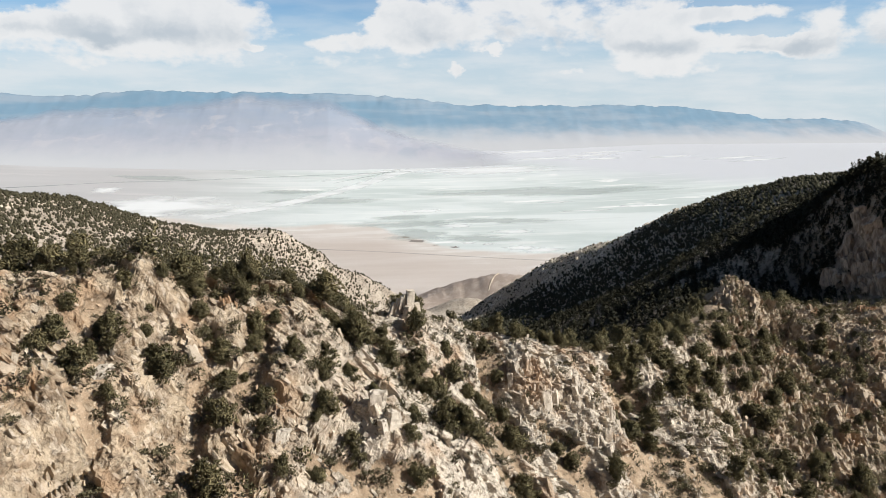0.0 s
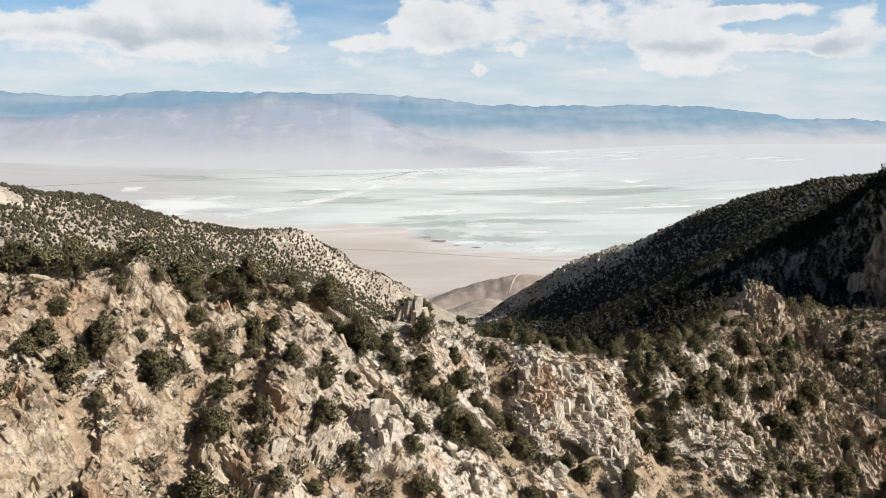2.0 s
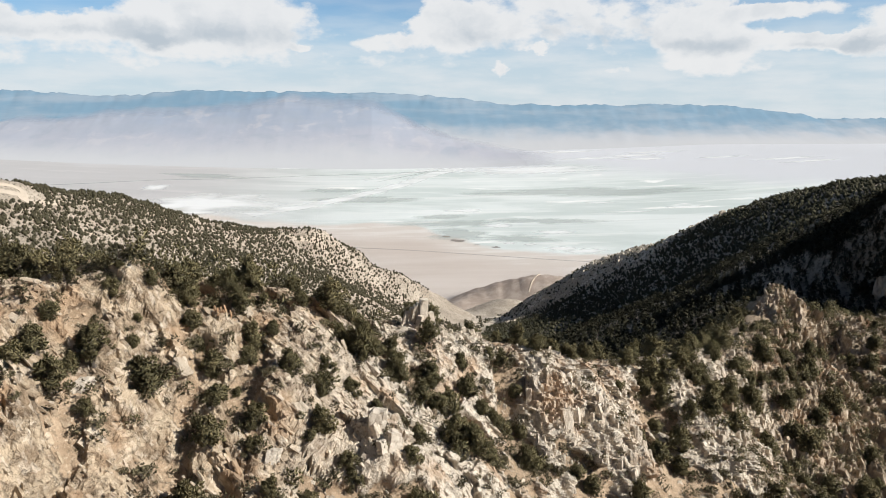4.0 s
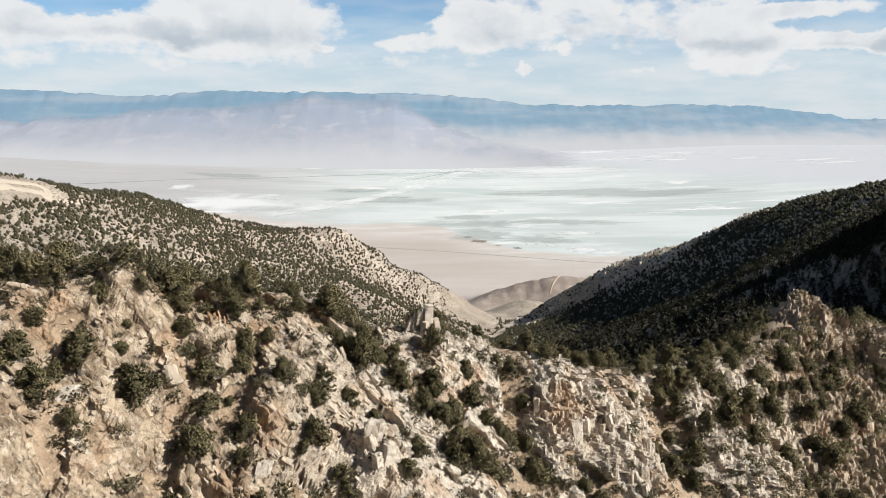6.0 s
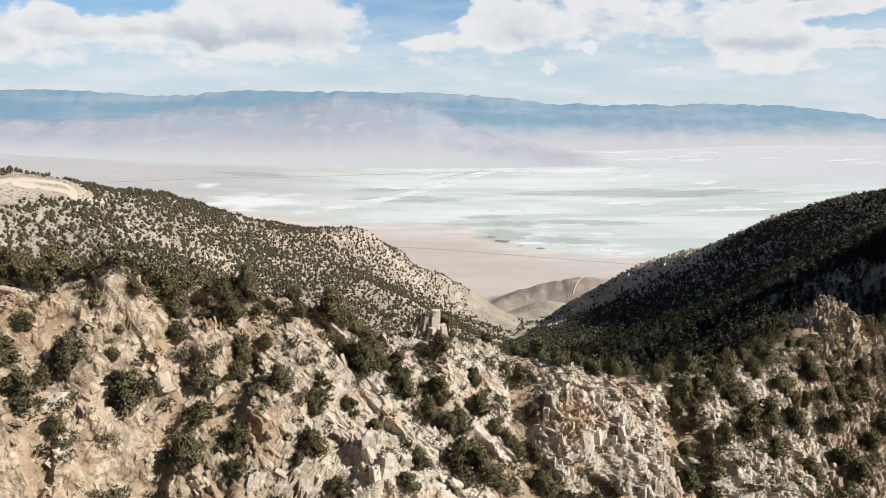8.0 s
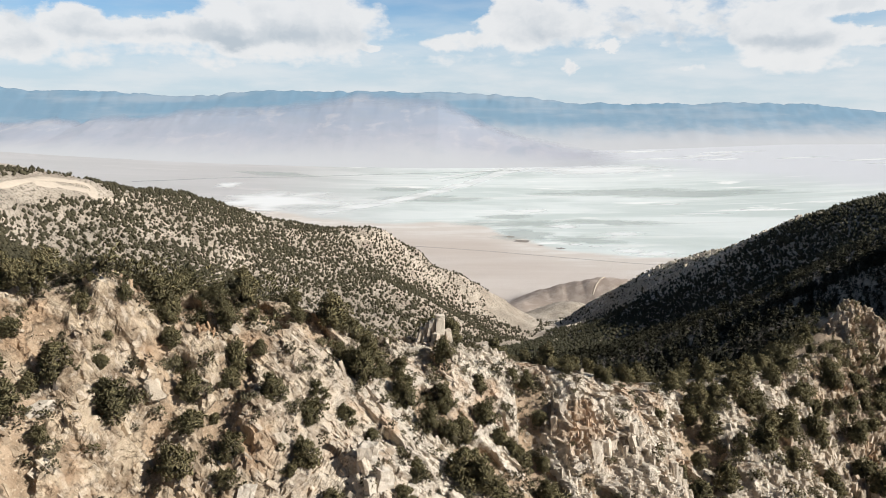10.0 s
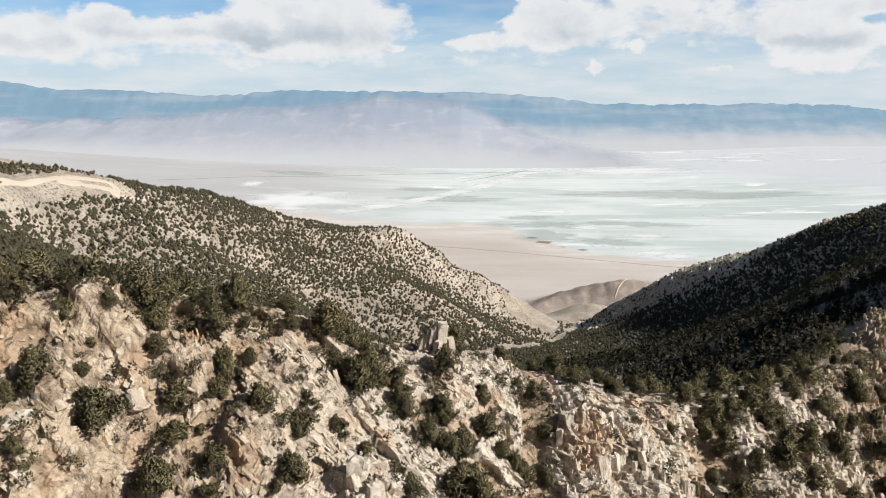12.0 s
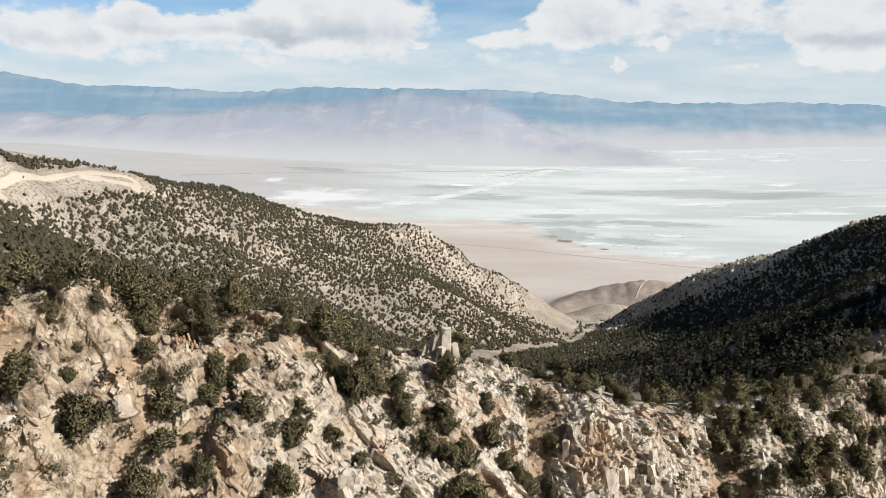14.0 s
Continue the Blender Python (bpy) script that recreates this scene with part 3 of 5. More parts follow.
def crags(x, y, z):
    """How far the bedrock stands out of the slope, and how bare of soil it is."""
    d = np.hypot(x - 20, y - 30)
    near = ((1 - smooth(225, 290, d)) * smooth(24, 42, y)).ravel()
    out, naked, k = np.zeros(x.size), np.zeros(x.size), near > 0
    if not k.any():
        return out.reshape(x.shape), naked.reshape(x.shape)
    near, x0, y0, z0 = near[k], x.ravel()[k], y.ravel()[k], z.ravel()[k]
    bare = smooth(0.30, 0.46, fbm(x0 / 9, y0 / 9, 21)) * smooth(14, 2, on_back(x0, y0))
    lift = np.zeros(len(x0))
    for bx, by, r, hh in BOSSES:
        g = np.exp(-(((x0 - bx) ** 2 + (y0 - by) ** 2) / r ** 2) ** 2)
        lift = lift + hh * g
        bare = np.clip(bare + 1.2 * g, 0, 1)
    for half, deep, way in GULLIES:
        best = np.full(len(x0), 99.0)
        for (ax, ay), (bx, by) in zip(way[:-1], way[1:]):
            t = np.clip(((x0 - ax) * (bx - ax) + (y0 - ay) * (by - ay)) / ((bx - ax) ** 2 + (by - ay) ** 2), 0, 1)
            best = np.minimum(best, np.hypot(x0 - ax - t * (bx - ax), y0 - ay - t * (by - ay)))
        g = smooth(1.5 * half, 0.5 * half, best + 1.6 * (fbm(x0 / 2.2, y0 / 2.2, 15) - 0.5))
        lift, bare = lift - 0.7 * deep * g, bare * (1 - 0.72 * g)
    ragged = np.clip(bare + 1.7 * (fbm(x0 / 2.4, y0 / 2.4, 35) - 0.49), 0, 1)
    bare = smooth(0.22, 0.70, ragged)
    fall = smooth(14, 24, x0 + 6 * (fbm(x0 / 8, y0 / 8, 77) - 0.5))
    big = 0.9 + 0.9 * smooth(70, 130, x0)
    bend = [2.2 * (fbm(x0 / 4.5, z0 / 4.5, q) - 0.5) + 0.5 * (fbm(x0 / 0.9, z0 / 0.9, q + 9) - 0.5) for q in (61, 66, 71)]
    p = (x0 + bend[0], y0 + bend[1], z0 + bend[2])
    rough = np.zeros(len(x0))
    for (su, sv, sw), tall, open_by, q in (((5.4, 2.3, 3.6), 1.9, 1.1, 31), ((2.1, 0.95, 1.6), 0.80, 0.6, 41), ((0.85, 0.48, 0.7), 0.30, 0.24, 51)):
        slab, gap = jointed(p, SLAB_WAY, SLAB_FLAT, (su * big, sv * big, sw * big), q)
        column, slit = jointed(p, COLUMN_WAY, COLUMN_FLAT, (su * 1.7 * big, sv * (1.35 if q < 40 else 1.0) * big, sw * big), q + 7)
        rough = rough + tall * big * ((1 - fall) * slab + fall * 1.25 * column) - open_by * big * ((1 - fall) * 0.85 * (1 - gap) + fall * 1.7 * (1 - slit))
    ribs = 1 - 2.2 * np.abs(fbm(p[0] / 9 + p[1] / 40, p[1] / 22, 81) - 0.5)
    dust = 0.16 * (fbm(x0 / 0.7, y0 / 0.7, 93) - 0.5) + 0.5 * (fbm(x0 / 3.0, y0 / 3.0, 94) - 0.5)
    out[k] = near * (lift + 1.7 * (ribs - 0.6) + 1.1 * (bare - 0.5) + bare * rough + (1 - bare) * dust)
    naked[k] = near * bare
    return out.reshape(x.shape), naked.reshape(x.shape)


def on_back(x, y):
    """How far behind the near crest a spot lies."""
    c = LINES["near_crest"]
    return y - np.interp(x, [p[0] for p in c], [p[1] for p in c])


def hills(x, y):
    """Knolls and ravines of the far hillsides."""
    d = np.hypot(x - 10, y - 20)
    k = smooth(120, 300, d) * (1 - smooth(1150, 1320, d))
    return k * (9.0 * (fbm(x / 70, y / 70, 3) - 0.5) - 5.0 * np.abs(fbm(x / 38 + 0.004 * y, y / 60, 11) - 0.5) * 2)


def out_of(x):
    """The way in which bedrock stands out of the slope: up and forward, at the cliffs mostly forward."""
    k = smooth(14, 26, x) * smooth(76, 60, x)
    return 0.14 + 0.14 * k, -0.45 - 0.35 * k, 0.68 - 0.36 * k


def land(x, y):
    """The ground's height, crags and all."""
    x, y = np.asarray(x, float), np.asarray(y, float)
    z = broad(x, y)
    x0, y0 = x, y
    rock, bare = crags(x, y, z)
    if rock.any():
        for _ in range(2):
            e = out_of(x0)
            x0, y0 = x - e[0] * rock, y - e[1] * rock
            z = broad(x0, y0)
            rock, bare = crags(x0, y0, z)
    return z + hills(x, y) + out_of(x0)[2] * rock


def bareness(x, y):
    x, y = np.asarray(x, float), np.asarray(y, float)
    return crags(x, y, broad(x, y))[1]


def axis_steps(spans):
    out = [spans[0][0]]
    for a, b, s0, s1 in spans:
        v, k = a, 0
        while v < b - 1e-6:
            v += s0 + (s1 - s0) * (v - a) / (b - a)
            out.append(min(v, b))
    return np.unique(np.round(out, 4))


def sheet(name, xs, ys, height, mat):
    gx, gy = np.meshgrid(xs, ys)
    bare = None
    if height is land:
        gy = gy + (crest_y(gx) - 75.0) * smooth(-260, 25, gy) * smooth(520, 95, gy)
        base = broad(gx, gy)
        rock, bare = crags(gx, gy, base)
        e = out_of(gx)
        gz = base + hills(gx, gy) + e[2] * rock
        gx, gy = gx + e[0] * rock, gy + e[1] * rock
    else:
        gz = height(gx, gy)
    co = np.stack([gx, gy, gz], -1).reshape(-1, 3)
    nx, ny = len(xs), len(ys)
    k = (np.arange(ny - 1)[:, None] * nx + np.arange(nx - 1)[None, :]).ravel()
    quads = np.stack([k, k + 1, k + nx + 1, k + nx], -1)
    me = bpy.data.meshes.new(name)
    me.vertices.add(len(co))
    me.vertices.foreach_set("co", co.ravel())
    me.loops.add(quads.size)
    me.loops.foreach_set("vertex_index", quads.ravel())
    me.polygons.add(len(quads))
    me.polygons.foreach_set("loop_start", np.arange(len(quads)) * 4)
    if bare is not None:
        me.attributes.new("bare", "FLOAT", "POINT").data.foreach_set("value", bare.ravel())
        shore = np.interp(co[:, 0], [-2500, -900, -561, -318, 13, 98, 204, 350, 462, 900], [2700, 2450, 2310, 2243, 2213, 2058, 1918, 1837, 1795, 1700])
        me.attributes.new("beyond_shore", "FLOAT", "POINT").data.foreach_set("value", co[:, 1] - shore)
        mid = co[quads[:, 0]]
        me.polygons.foreach_set("use_smooth", (mid[:, 1] > 225) | (mid[:, 1] < 36) | (bare.ravel()[quads].mean(1) < 0.35))
    me.update(calc_edges=True)
    me.materials.append(mat)
    return new(name, me)


def crest_y(x):
    c = LINES["near_crest"]
    return np.interp(x, [-400, -110] + [p[0] for p in c[1:]] + [160, 420], [75, 40] + [p[1] for p in c[1:]] + [170, 75])


XS = axis_steps([(-4700, -900, 180, 60), (-900, -330, 40, 8), (-330, -45, 4.5, 1.8), (-45, -28, 0.9, 0.3), (-28, 62, 0.22, 0.22), (62, 115, 0.28, 0.60), (115, 175, 0.7, 0.95), (175, 330, 1.6, 4.0), (330, 900, 7, 40), (900, 4700, 60, 180)])
YS = axis_steps([(-1500, -60, 200, 15), (-60, 30, 6, 1.2), (30, 47, 0.7, 0.3), (47, 80, 0.20, 0.22), (80, 130, 0.3, 1.2), (130, 215, 1.2, 1.9), (215, 900, 2.6, 8.0), (900, 1500, 9, 20), (1500, 4850, 30, 80)])
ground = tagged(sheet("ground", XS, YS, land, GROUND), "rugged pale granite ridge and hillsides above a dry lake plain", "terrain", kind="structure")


# ---- builders ----
def mesh_of(name, verts, faces, mats, slots=None, smooth_faces=False):
    me = bpy.data.meshes.new(name)
    me.from_pydata([tuple(v) for v in verts], [], faces)
    for m in mats:
        me.materials.append(m)
    if slots is not None:
        me.polygons.foreach_set("material_index", slots)
    if smooth_faces:
        me.polygons.foreach_set("use_smooth", [True] * len(me.polygons))
    me.update()
    return me


def tri_mesh(name, tris, mat, ways=None):
    """One mesh from an array of triangles (n, 3, 3); leaves are lit by the way their clump faces."""
    n = len(tris)
    me = bpy.data.meshes.new(name)
    me.vertices.add(n * 3)
    me.vertices.foreach_set("co", np.ascontiguousarray(tris, float).ravel())
    me.loops.add(n * 3)
    me.loops.foreach_set("vertex_index", np.arange(n * 3))
    me.polygons.add(n)
    me.polygons.foreach_set("loop_start", np.arange(n) * 3)
    if ways is not None:
        me.polygons.foreach_set("use_smooth", np.ones(n, bool))
    me.update(calc_edges=True)
    if ways is not None:
        me.normals_split_custom_set_from_vertices((ways / np.linalg.norm(ways, axis=-1, keepdims=True)).reshape(-1, 3))
    me.materials.append(mat)
    return me


def part(name, me, parent, label=""):
    ob = new(name, me)
    ob.parent = parent
    return tagged(ob, label)


def spot(x, y):
    return float(land(np.array([x]), np.array([y]))[0])


def ribbon(name, path, width, mat, lift=0.3, step=4.0, uneven=0.25, seed=1):
    """A strip that lies on the ground along a path."""
    rng = np.random.default_rng(seed)
    pts = np.array([p[:2] for p in line_points([(x, y, 0) for x, y in path], step)])
    for _ in range(6):
        pts[1:-1] = (pts[:-2] + 2 * pts[1:-1] + pts[2:]) / 4
    d = np.gradient(pts, axis=0)
    d /= np.linalg.norm(d, axis=1)[:, None]
    side = np.stack([-d[:, 1], d[:, 0]], -1)
    rows = []
    for k in (-0.5, -0.2, 0.2, 0.5):
        sway = np.convolve(rng.random(len(pts) + 8), np.ones(9) / 9, "valid") if width > 50 else rng.random(len(pts))
        w = width * k * (1 + uneven * (sway - 0.5) * (3 if width > 50 else 1))
        q = pts + side * w[:, None]
        rows.append(np.c_[q, land(q[:, 0], q[:, 1]) + lift - (0.25 * lift if abs(k) > 0.4 else 0)])
    top = np.concatenate(rows)
    n = len(pts)
    faces = [(r * n + i, r * n + i + 1, (r + 1) * n + i + 1, (r + 1) * n + i) for r in range(3) for i in range(n - 1)]
    low = top.copy()
    low[:, 2] -= lift + 1.5
    edge = [(i, i + 1, 4 * n + i + 1, 4 * n + i) for i in range(n - 1)] + [(3 * n + i, 3 * n + i + 1, 7 * n + i + 1, 7 * n + i) for i in range(n - 1)]
    me = mesh_of(name, np.concatenate([top, low]), faces + edge, [mat])
    me.attributes.new("rim", "FLOAT", "POINT").data.foreach_set("value", [-1.0] * n + [0.72] * (2 * n) + [-1.0] * n + [-1.0] * (4 * n))
    return new(name, me)


def pan(name, x, y, w, h, mat, lift, seed):
    """A flat irregular pool or crust on the valley floor."""
    rng = np.random.default_rng(seed)
    a = np.linspace(0, 2 * np.pi, 72, endpoint=False)
    r = 1 + sum(rng.normal(0, 0.22 / k ** 0.8) * np.cos(k * a + rng.random() * 6.3) for k in range(1, 12))
    r = np.clip(r, 0.3, 1.9)
    rings = [np.c_[[x], [y]]] + [np.c_[x + w * s * r * np.cos(a), y + h * s * r * np.sin(a)] for s in (0.3, 0.65, 1.0)]
    p = np.concatenate(rings)
    v = np.c_[p, broad(p[:, 0], p[:, 1]) + lift]
    n = len(a)
    faces = [(0, 1 + i, 1 + (i + 1) % n) for i in range(n)] + [(1 + k * n + i, 1 + (k + 1) * n + i, 1 + (k + 1) * n + (i + 1) % n, 1 + k * n + (i + 1) % n) for k in range(2) for i in range(n)]
    me = mesh_of(name, v, faces, [mat])
    me.attributes.new("rim", "FLOAT", "POINT").data.foreach_set("value", [1.1] + [0.95] * n + [0.3] * n + [-0.9] * n)
    return new(name, me)


def tube(path, radii, sides=6):
    verts, faces = [], []
    for i, (p, r) in enumerate(zip(path, radii)):
        d = Vector(path[min(i + 1, len(path) - 1)]) - Vector(path[max(i - 1, 0)])
        q = d.to_track_quat("Z", "Y")
        for k in range(sides):
            a = 2 * math.pi * k / sides
            verts.append(tuple(Vector(p) + q @ Vector((r * math.cos(a), r * math.sin(a), 0))))
    for i in range(len(path) - 1):
        for k in range(sides):
            b, c = i * sides + k, i * sides + (k + 1) % sides
            faces.append((b, c, c + sides, b + sides))
    faces.append(tuple(range((len(path) - 1) * sides, len(path) * sides)))
    return verts, faces


def tufts(rng, centre, radius, count, size):
    """Small needle sprays round a centre, each a bent pair of triangles."""
    p = rng.normal(0, 1, (count, 3))
    p /= np.linalg.norm(p, axis=1)[:, None]
    out = p * (0.35 + 0.65 * rng.random((count, 1)) ** 0.5)
    base = np.array(centre) + out * np.array(radius)
    way = p + rng.normal(0, 0.55, (count, 3)) + np.array([0, 0, 0.35])
    way /= np.linalg.norm(way, axis=1)[:, None]
    side = np.cross(way, rng.normal(0, 1, (count, 3)))
    side /= np.linalg.norm(side, axis=1)[:, None]
    s = size * (0.6 + 0.8 * rng.random((count, 1)))
    a = base - way * s * 0.4
    t1 = np.stack([a, base + way * s, base + side * s * 0.5], 1)
    t2 = np.stack([a, base + way * s, base - side * s * 0.5 + np.cross(way, side) * s * 0.25], 1)
    return np.concatenate([t1, t2])


def tree_meshes(seed, tall, dense):
    """A pinyon pine of unit width: leaning tapered trunk, forking limbs, a broken crown of needle sprays."""
    rng = np.random.default_rng(seed)
    lean = rng.normal(0, 0.10, 2)
    trunk = [(lean[0] * h * h, lean[1] * h * h, h * tall * 0.88 - 0.12) for h in np.linspace(0, 1, 7)]
    verts, faces = tube(trunk, [0.07 * (1 - 0.85 * h) + 0.008 for h in np.linspace(0, 1, 7)])
    tris = [tufts(rng, (trunk[-1][0], trunk[-1][1], tall * 0.88), (0.10, 0.10, 0.15), 60, 0.052)]
    gap = rng.random() * 6.3
    for k in range(dense):
        h = 0.10 + 0.82 * (k + rng.random()) / dense
        a = k * 2.4 + rng.random() * 1.4
        reach = 0.56 * (1 - 0.80 * h ** 2.2) * (0.45 + 0.6 * rng.random()) * (0.8 + 0.25 * math.cos(a - gap))
        x0, y0 = lean[0] * h * h, lean[1] * h * h
        z0 = h * tall * 0.86
        tip = (x0 + reach * math.cos(a), y0 + reach * math.sin(a), z0 + reach * (0.05 + 0.5 * rng.random()))
        mid = ((x0 + tip[0]) / 2, (y0 + tip[1]) / 2, (z0 + tip[2]) / 2 - 0.03)
        v, fcs = tube([(x0, y0, z0 - 0.03), mid, tip], [0.026, 0.016, 0.005], 3)
        faces += [tuple(i + len(verts) for i in fc) for fc in fcs]
        verts += v
        r = 0.085 + 0.075 * rng.random()
        tris.append(tufts(rng, tip, (r, r, r * 0.8), 42, 0.060))
        tris.append(tufts(rng, mid, (r * 0.8, r * 0.8, r * 0.6), 22, 0.058))
    return mesh_of("trunk", verts, faces, [BARK]), np.concatenate(tris)


def make_tree(seed, tall, dense):
    tree = new("pinyon_tree")
    wood, leaves = tree_meshes(seed, tall, dense)
    part("trunk", wood, tree)
    face = np.cross(leaves[:, 1] - leaves[:, 0], leaves[:, 2] - leaves[:, 0])
    face /= np.linalg.norm(face, axis=1)[:, None] + 1e-9
    out = leaves - np.array([0, 0, tall * 0.40])
    out /= np.linalg.norm(out, axis=2)[:, :, None] + 1e-9
    part("crown", tri_mesh("crown", leaves, LEAF, out + 0.35 * face[:, None, :] + np.array([0, 0, 0.25])), tree)
    return tagged(tree, "dark green pinyon pine rooted among pale granite rocks", "tree", "pines on the near ridge")


def make_shrub(seed):
    rng = np.random.default_rng(seed)
    shrub = new("sagebrush")
    tris = []
    for k in range(6):
        a, t = k * 1.05 + rng.random(), 0.25 + 0.25 * rng.random()
        tip = (t * math.cos(a), t * math.sin(a), 0.35 + 0.3 * rng.random())
        verts, faces = tube([(0, 0, -0.05), (tip[0] * 0.4, tip[1] * 0.4, 0.2), tip], [0.03, 0.02, 0.006], 4)
        part("stem", mesh_of("stem", verts, faces, [BARK]), shrub)
        tris.append(tufts(rng, tip, (0.2, 0.2, 0.16), 40, 0.09))
    part("foliage", tri_mesh("foliage", np.concatenate(tris), BRUSH), shrub)
    return tagged(shrub, "low grey-green sagebrush on gravelly granite soil", "shrub", "brush on the near ridge")


def rock_mesh(name, seed, size, chop=9, mat=ROCK, taper=None, wear=0.26):
    """An angular block: a box split along joint planes."""
    rng = np.random.default_rng(seed)
    bm = bmesh.new()
    bmesh.ops.create_cube(bm, size=1.0)
    for i in range(chop):
        lead = rng.normal(0, 1, 3)
        lead[i % 3] += math.copysign(1.2, lead[i % 3])
        n = Vector(lead).normalized()
        cut = n * (0.46 + 0.22 * rng.random())
        res = bmesh.ops.bisect_plane(bm, geom=bm.verts[:] + bm.edges[:] + bm.faces[:], plane_co=cut, plane_no=n, clear_outer=True)
        edges = [g for g in res["geom_cut"] if isinstance(g, bmesh.types.BMEdge)]
        if edges:
            bmesh.ops.edgeloop_fill(bm, edges=edges)
    narrow = rng.uniform(0.0, 0.25, 2)
    if taper:
        narrow = rng.uniform(*taper, 2)
    tip = rng.normal(0, 0.10, 2)
    for v in bm.verts:
        k = v.co.z + 0.5
        v.co.x, v.co.y = v.co.x * (1 - narrow[0] * k) + tip[0] * k, v.co.y * (1 - narrow[1] * k) + tip[1] * k
        v.co = Vector((v.co.x * size[0], v.co.y * size[1], v.co.z * size[2]))
    if chop > 5:
        # weathering: the faces spall along smaller joints
        bmesh.ops.triangulate(bm, faces=bm.faces[:])
        bmesh.ops.subdivide_edges(bm, edges=[e for e in bm.edges if e.calc_length() > 0.3 * max(size)], cuts=1)
        bmesh.ops.triangulate(bm, faces=bm.faces[:])
        bmesh.ops.subdivide_edges(bm, edges=[e for e in bm.edges if e.calc_length() > 0.18 * max(size)], cuts=1)
        bmesh.ops.triangulate(bm, faces=bm.faces[:])
        mid, q = sum(size) / 3, rng.random(3) * 9
        for v in bm.verts:
            c = np.floor(np.array(v.co) / (mid * np.array([0.17, 0.23, 0.36])) + q)
            r = hash2(c[0] + 3 * c[2], c[1] - 5 * c[2], seed)
            v.co *= 1 + wear * (r - 0.62) + 0.15 * wear * rng.normal()
    bmesh.ops.recalc_face_normals(bm, faces=bm.faces[:])
    me = bpy.data.meshes.new(name)
    bm.to_mesh(me)
    bm.free()
    me.materials.append(mat)
    return me


def axes(long, twist):
    """A turn that lays the local z axis along a way."""
    q = Vector(long).to_track_quat("Z", "Y")
    return q.to_matrix().to_4x4() @ Matrix.Rotation(twist, 4, "Z")


def joint_way(rng, x):
    """How the rock's joints stand: dipping slabs, turning to upright columns further along the ridge."""
    k = min(1.0, max(0.0, (x - 12) / 14))
    slab = np.array([-0.62, 0.25, 0.68])
    col = np.array([-0.12, 0.16, 1.0])
    w = slab * (1 - k) + col * k + rng.normal(0, 0.26 - 0.06 * k, 3)
    return w / np.linalg.norm(w)


# ---- roads and scars on the far hillside ----
tagged(ribbon("dirt_road", [(-228, 290), (-230, 318), (-231, 356), (-234, 397), (-234, 418), (-228, 428), (-222, 423), (-219, 418), (-218.6, 401), (-216, 410), (-212, 430), (-210, 447), (-207, 480)], 3.8, ROAD, 0.5),
       "pale unpaved road cut along the hill crest", "road", kind="structure")
tagged(ribbon("road_cut", [(-229, 372), (-227, 392), (-224, 408), (-221, 414)], 5.0, ROAD, 0.3, uneven=0.9, seed=3), "bare pale ground graded beside the hill road", "clearing", kind="structure")
tagged(ribbon("clearing", [(-112, 676), (-100, 684), (-86, 689)], 9.0, ROAD, 0.35, uneven=0.9, seed=4), "bare pale clearing on the hilltop", "clearing", kind="structure")
tagged(ribbon("talus_streak", [(-192, 420), (-171, 413), (-154, 415), (-140, 404)], 3.2, ROAD, 0.35, uneven=0.9), "pale scree running down the brushy hillside", "scree", kind="structure")
tagged(ribbon("talus_streak", [(-160, 465), (-146, 450), (-131, 434)], 3.0, ROAD, 0.35, uneven=0.9, seed=5), "narrow pale scree running down the hillside", "scree", kind="structure")
tagged(ribbon("talus_streak", [(-230, 308), (-222, 303), (-209, 300), (-196, 302)], 6.0, ROAD, 0.35, uneven=0.9, seed=6), "pale road cut and spill below the road", "scree", kind="structure")

# ---- the dry lake ----
SALT_PANS = [(-765, 2573, 240, 199), (-1029, 2816, 61, 56), (-560, 3319, 109, 36), (-1691, 3353, 61, 35), (-1185, 3453, 65, 30), (567, 3233, 454, 84), (894, 3496, 176, 25), (1164, 3545, 182, 31), (1209, 3421, 118, 23), (1528, 3392, 151, 23), (1822, 3272, 182, 21), (1874, 3177, 149, 20)]
SALT_BARS = [(859, 3722, 186, 25), (1217, 3619, 155, 26), (285, 2189, 62, 31), (461, 2080, 77, 29), (290, 1961, 19, 13), (343, 1939, 22, 13), (428, 1883, 54, 28), (484, 1855, 70, 27), (193, 2425, 79, 27), (695, 2514, 63, 14), (982, 2401, 84, 13), (789, 2353, 100, 13)]
BRINE_POOLS = [(110, 2328, 113, 43), (197, 2225, 163, 73), (169, 2093, 102, 89), (314, 2015, 132, 62), (438, 2237, 204, 48), (724, 2710, 524, 108), (-891, 3101, 210, 52), (-306, 2810, 161, 57), (-179, 2637, 215, 83)]
for i, (x, y, w, h) in enumerate(SALT_PANS + SALT_BARS):
    tagged(pan("salt_pan", x, y, w * 1.25, h * 1.35, SALT, 0.30, 100 + i), "white salt crust on the dry lake bed", "salt flat", "salt crusts", kind="structure")
for i, (x, y, w, h) in enumerate(BRINE_POOLS):
    tagged(pan("brine_pool", x, y, w * 1.2, h * 1.2, BRINE, 0.15, 200 + i), "shallow grey-green brine pool on the lake bed", "pool", "brine pools", kind="structure")
for i, (x, y, w, h) in enumerate([(138, 2000, 36, 19), (107, 2051, 18, 11), (244, 1917, 20, 14), (191, 1945, 14, 8)]):
    tagged(pan("mud_flat", x, y, w, h, MUD, 0.45, 240 + i), "dark brown wet mud at the lake's shore", "mud", "mud flats", kind="structure")
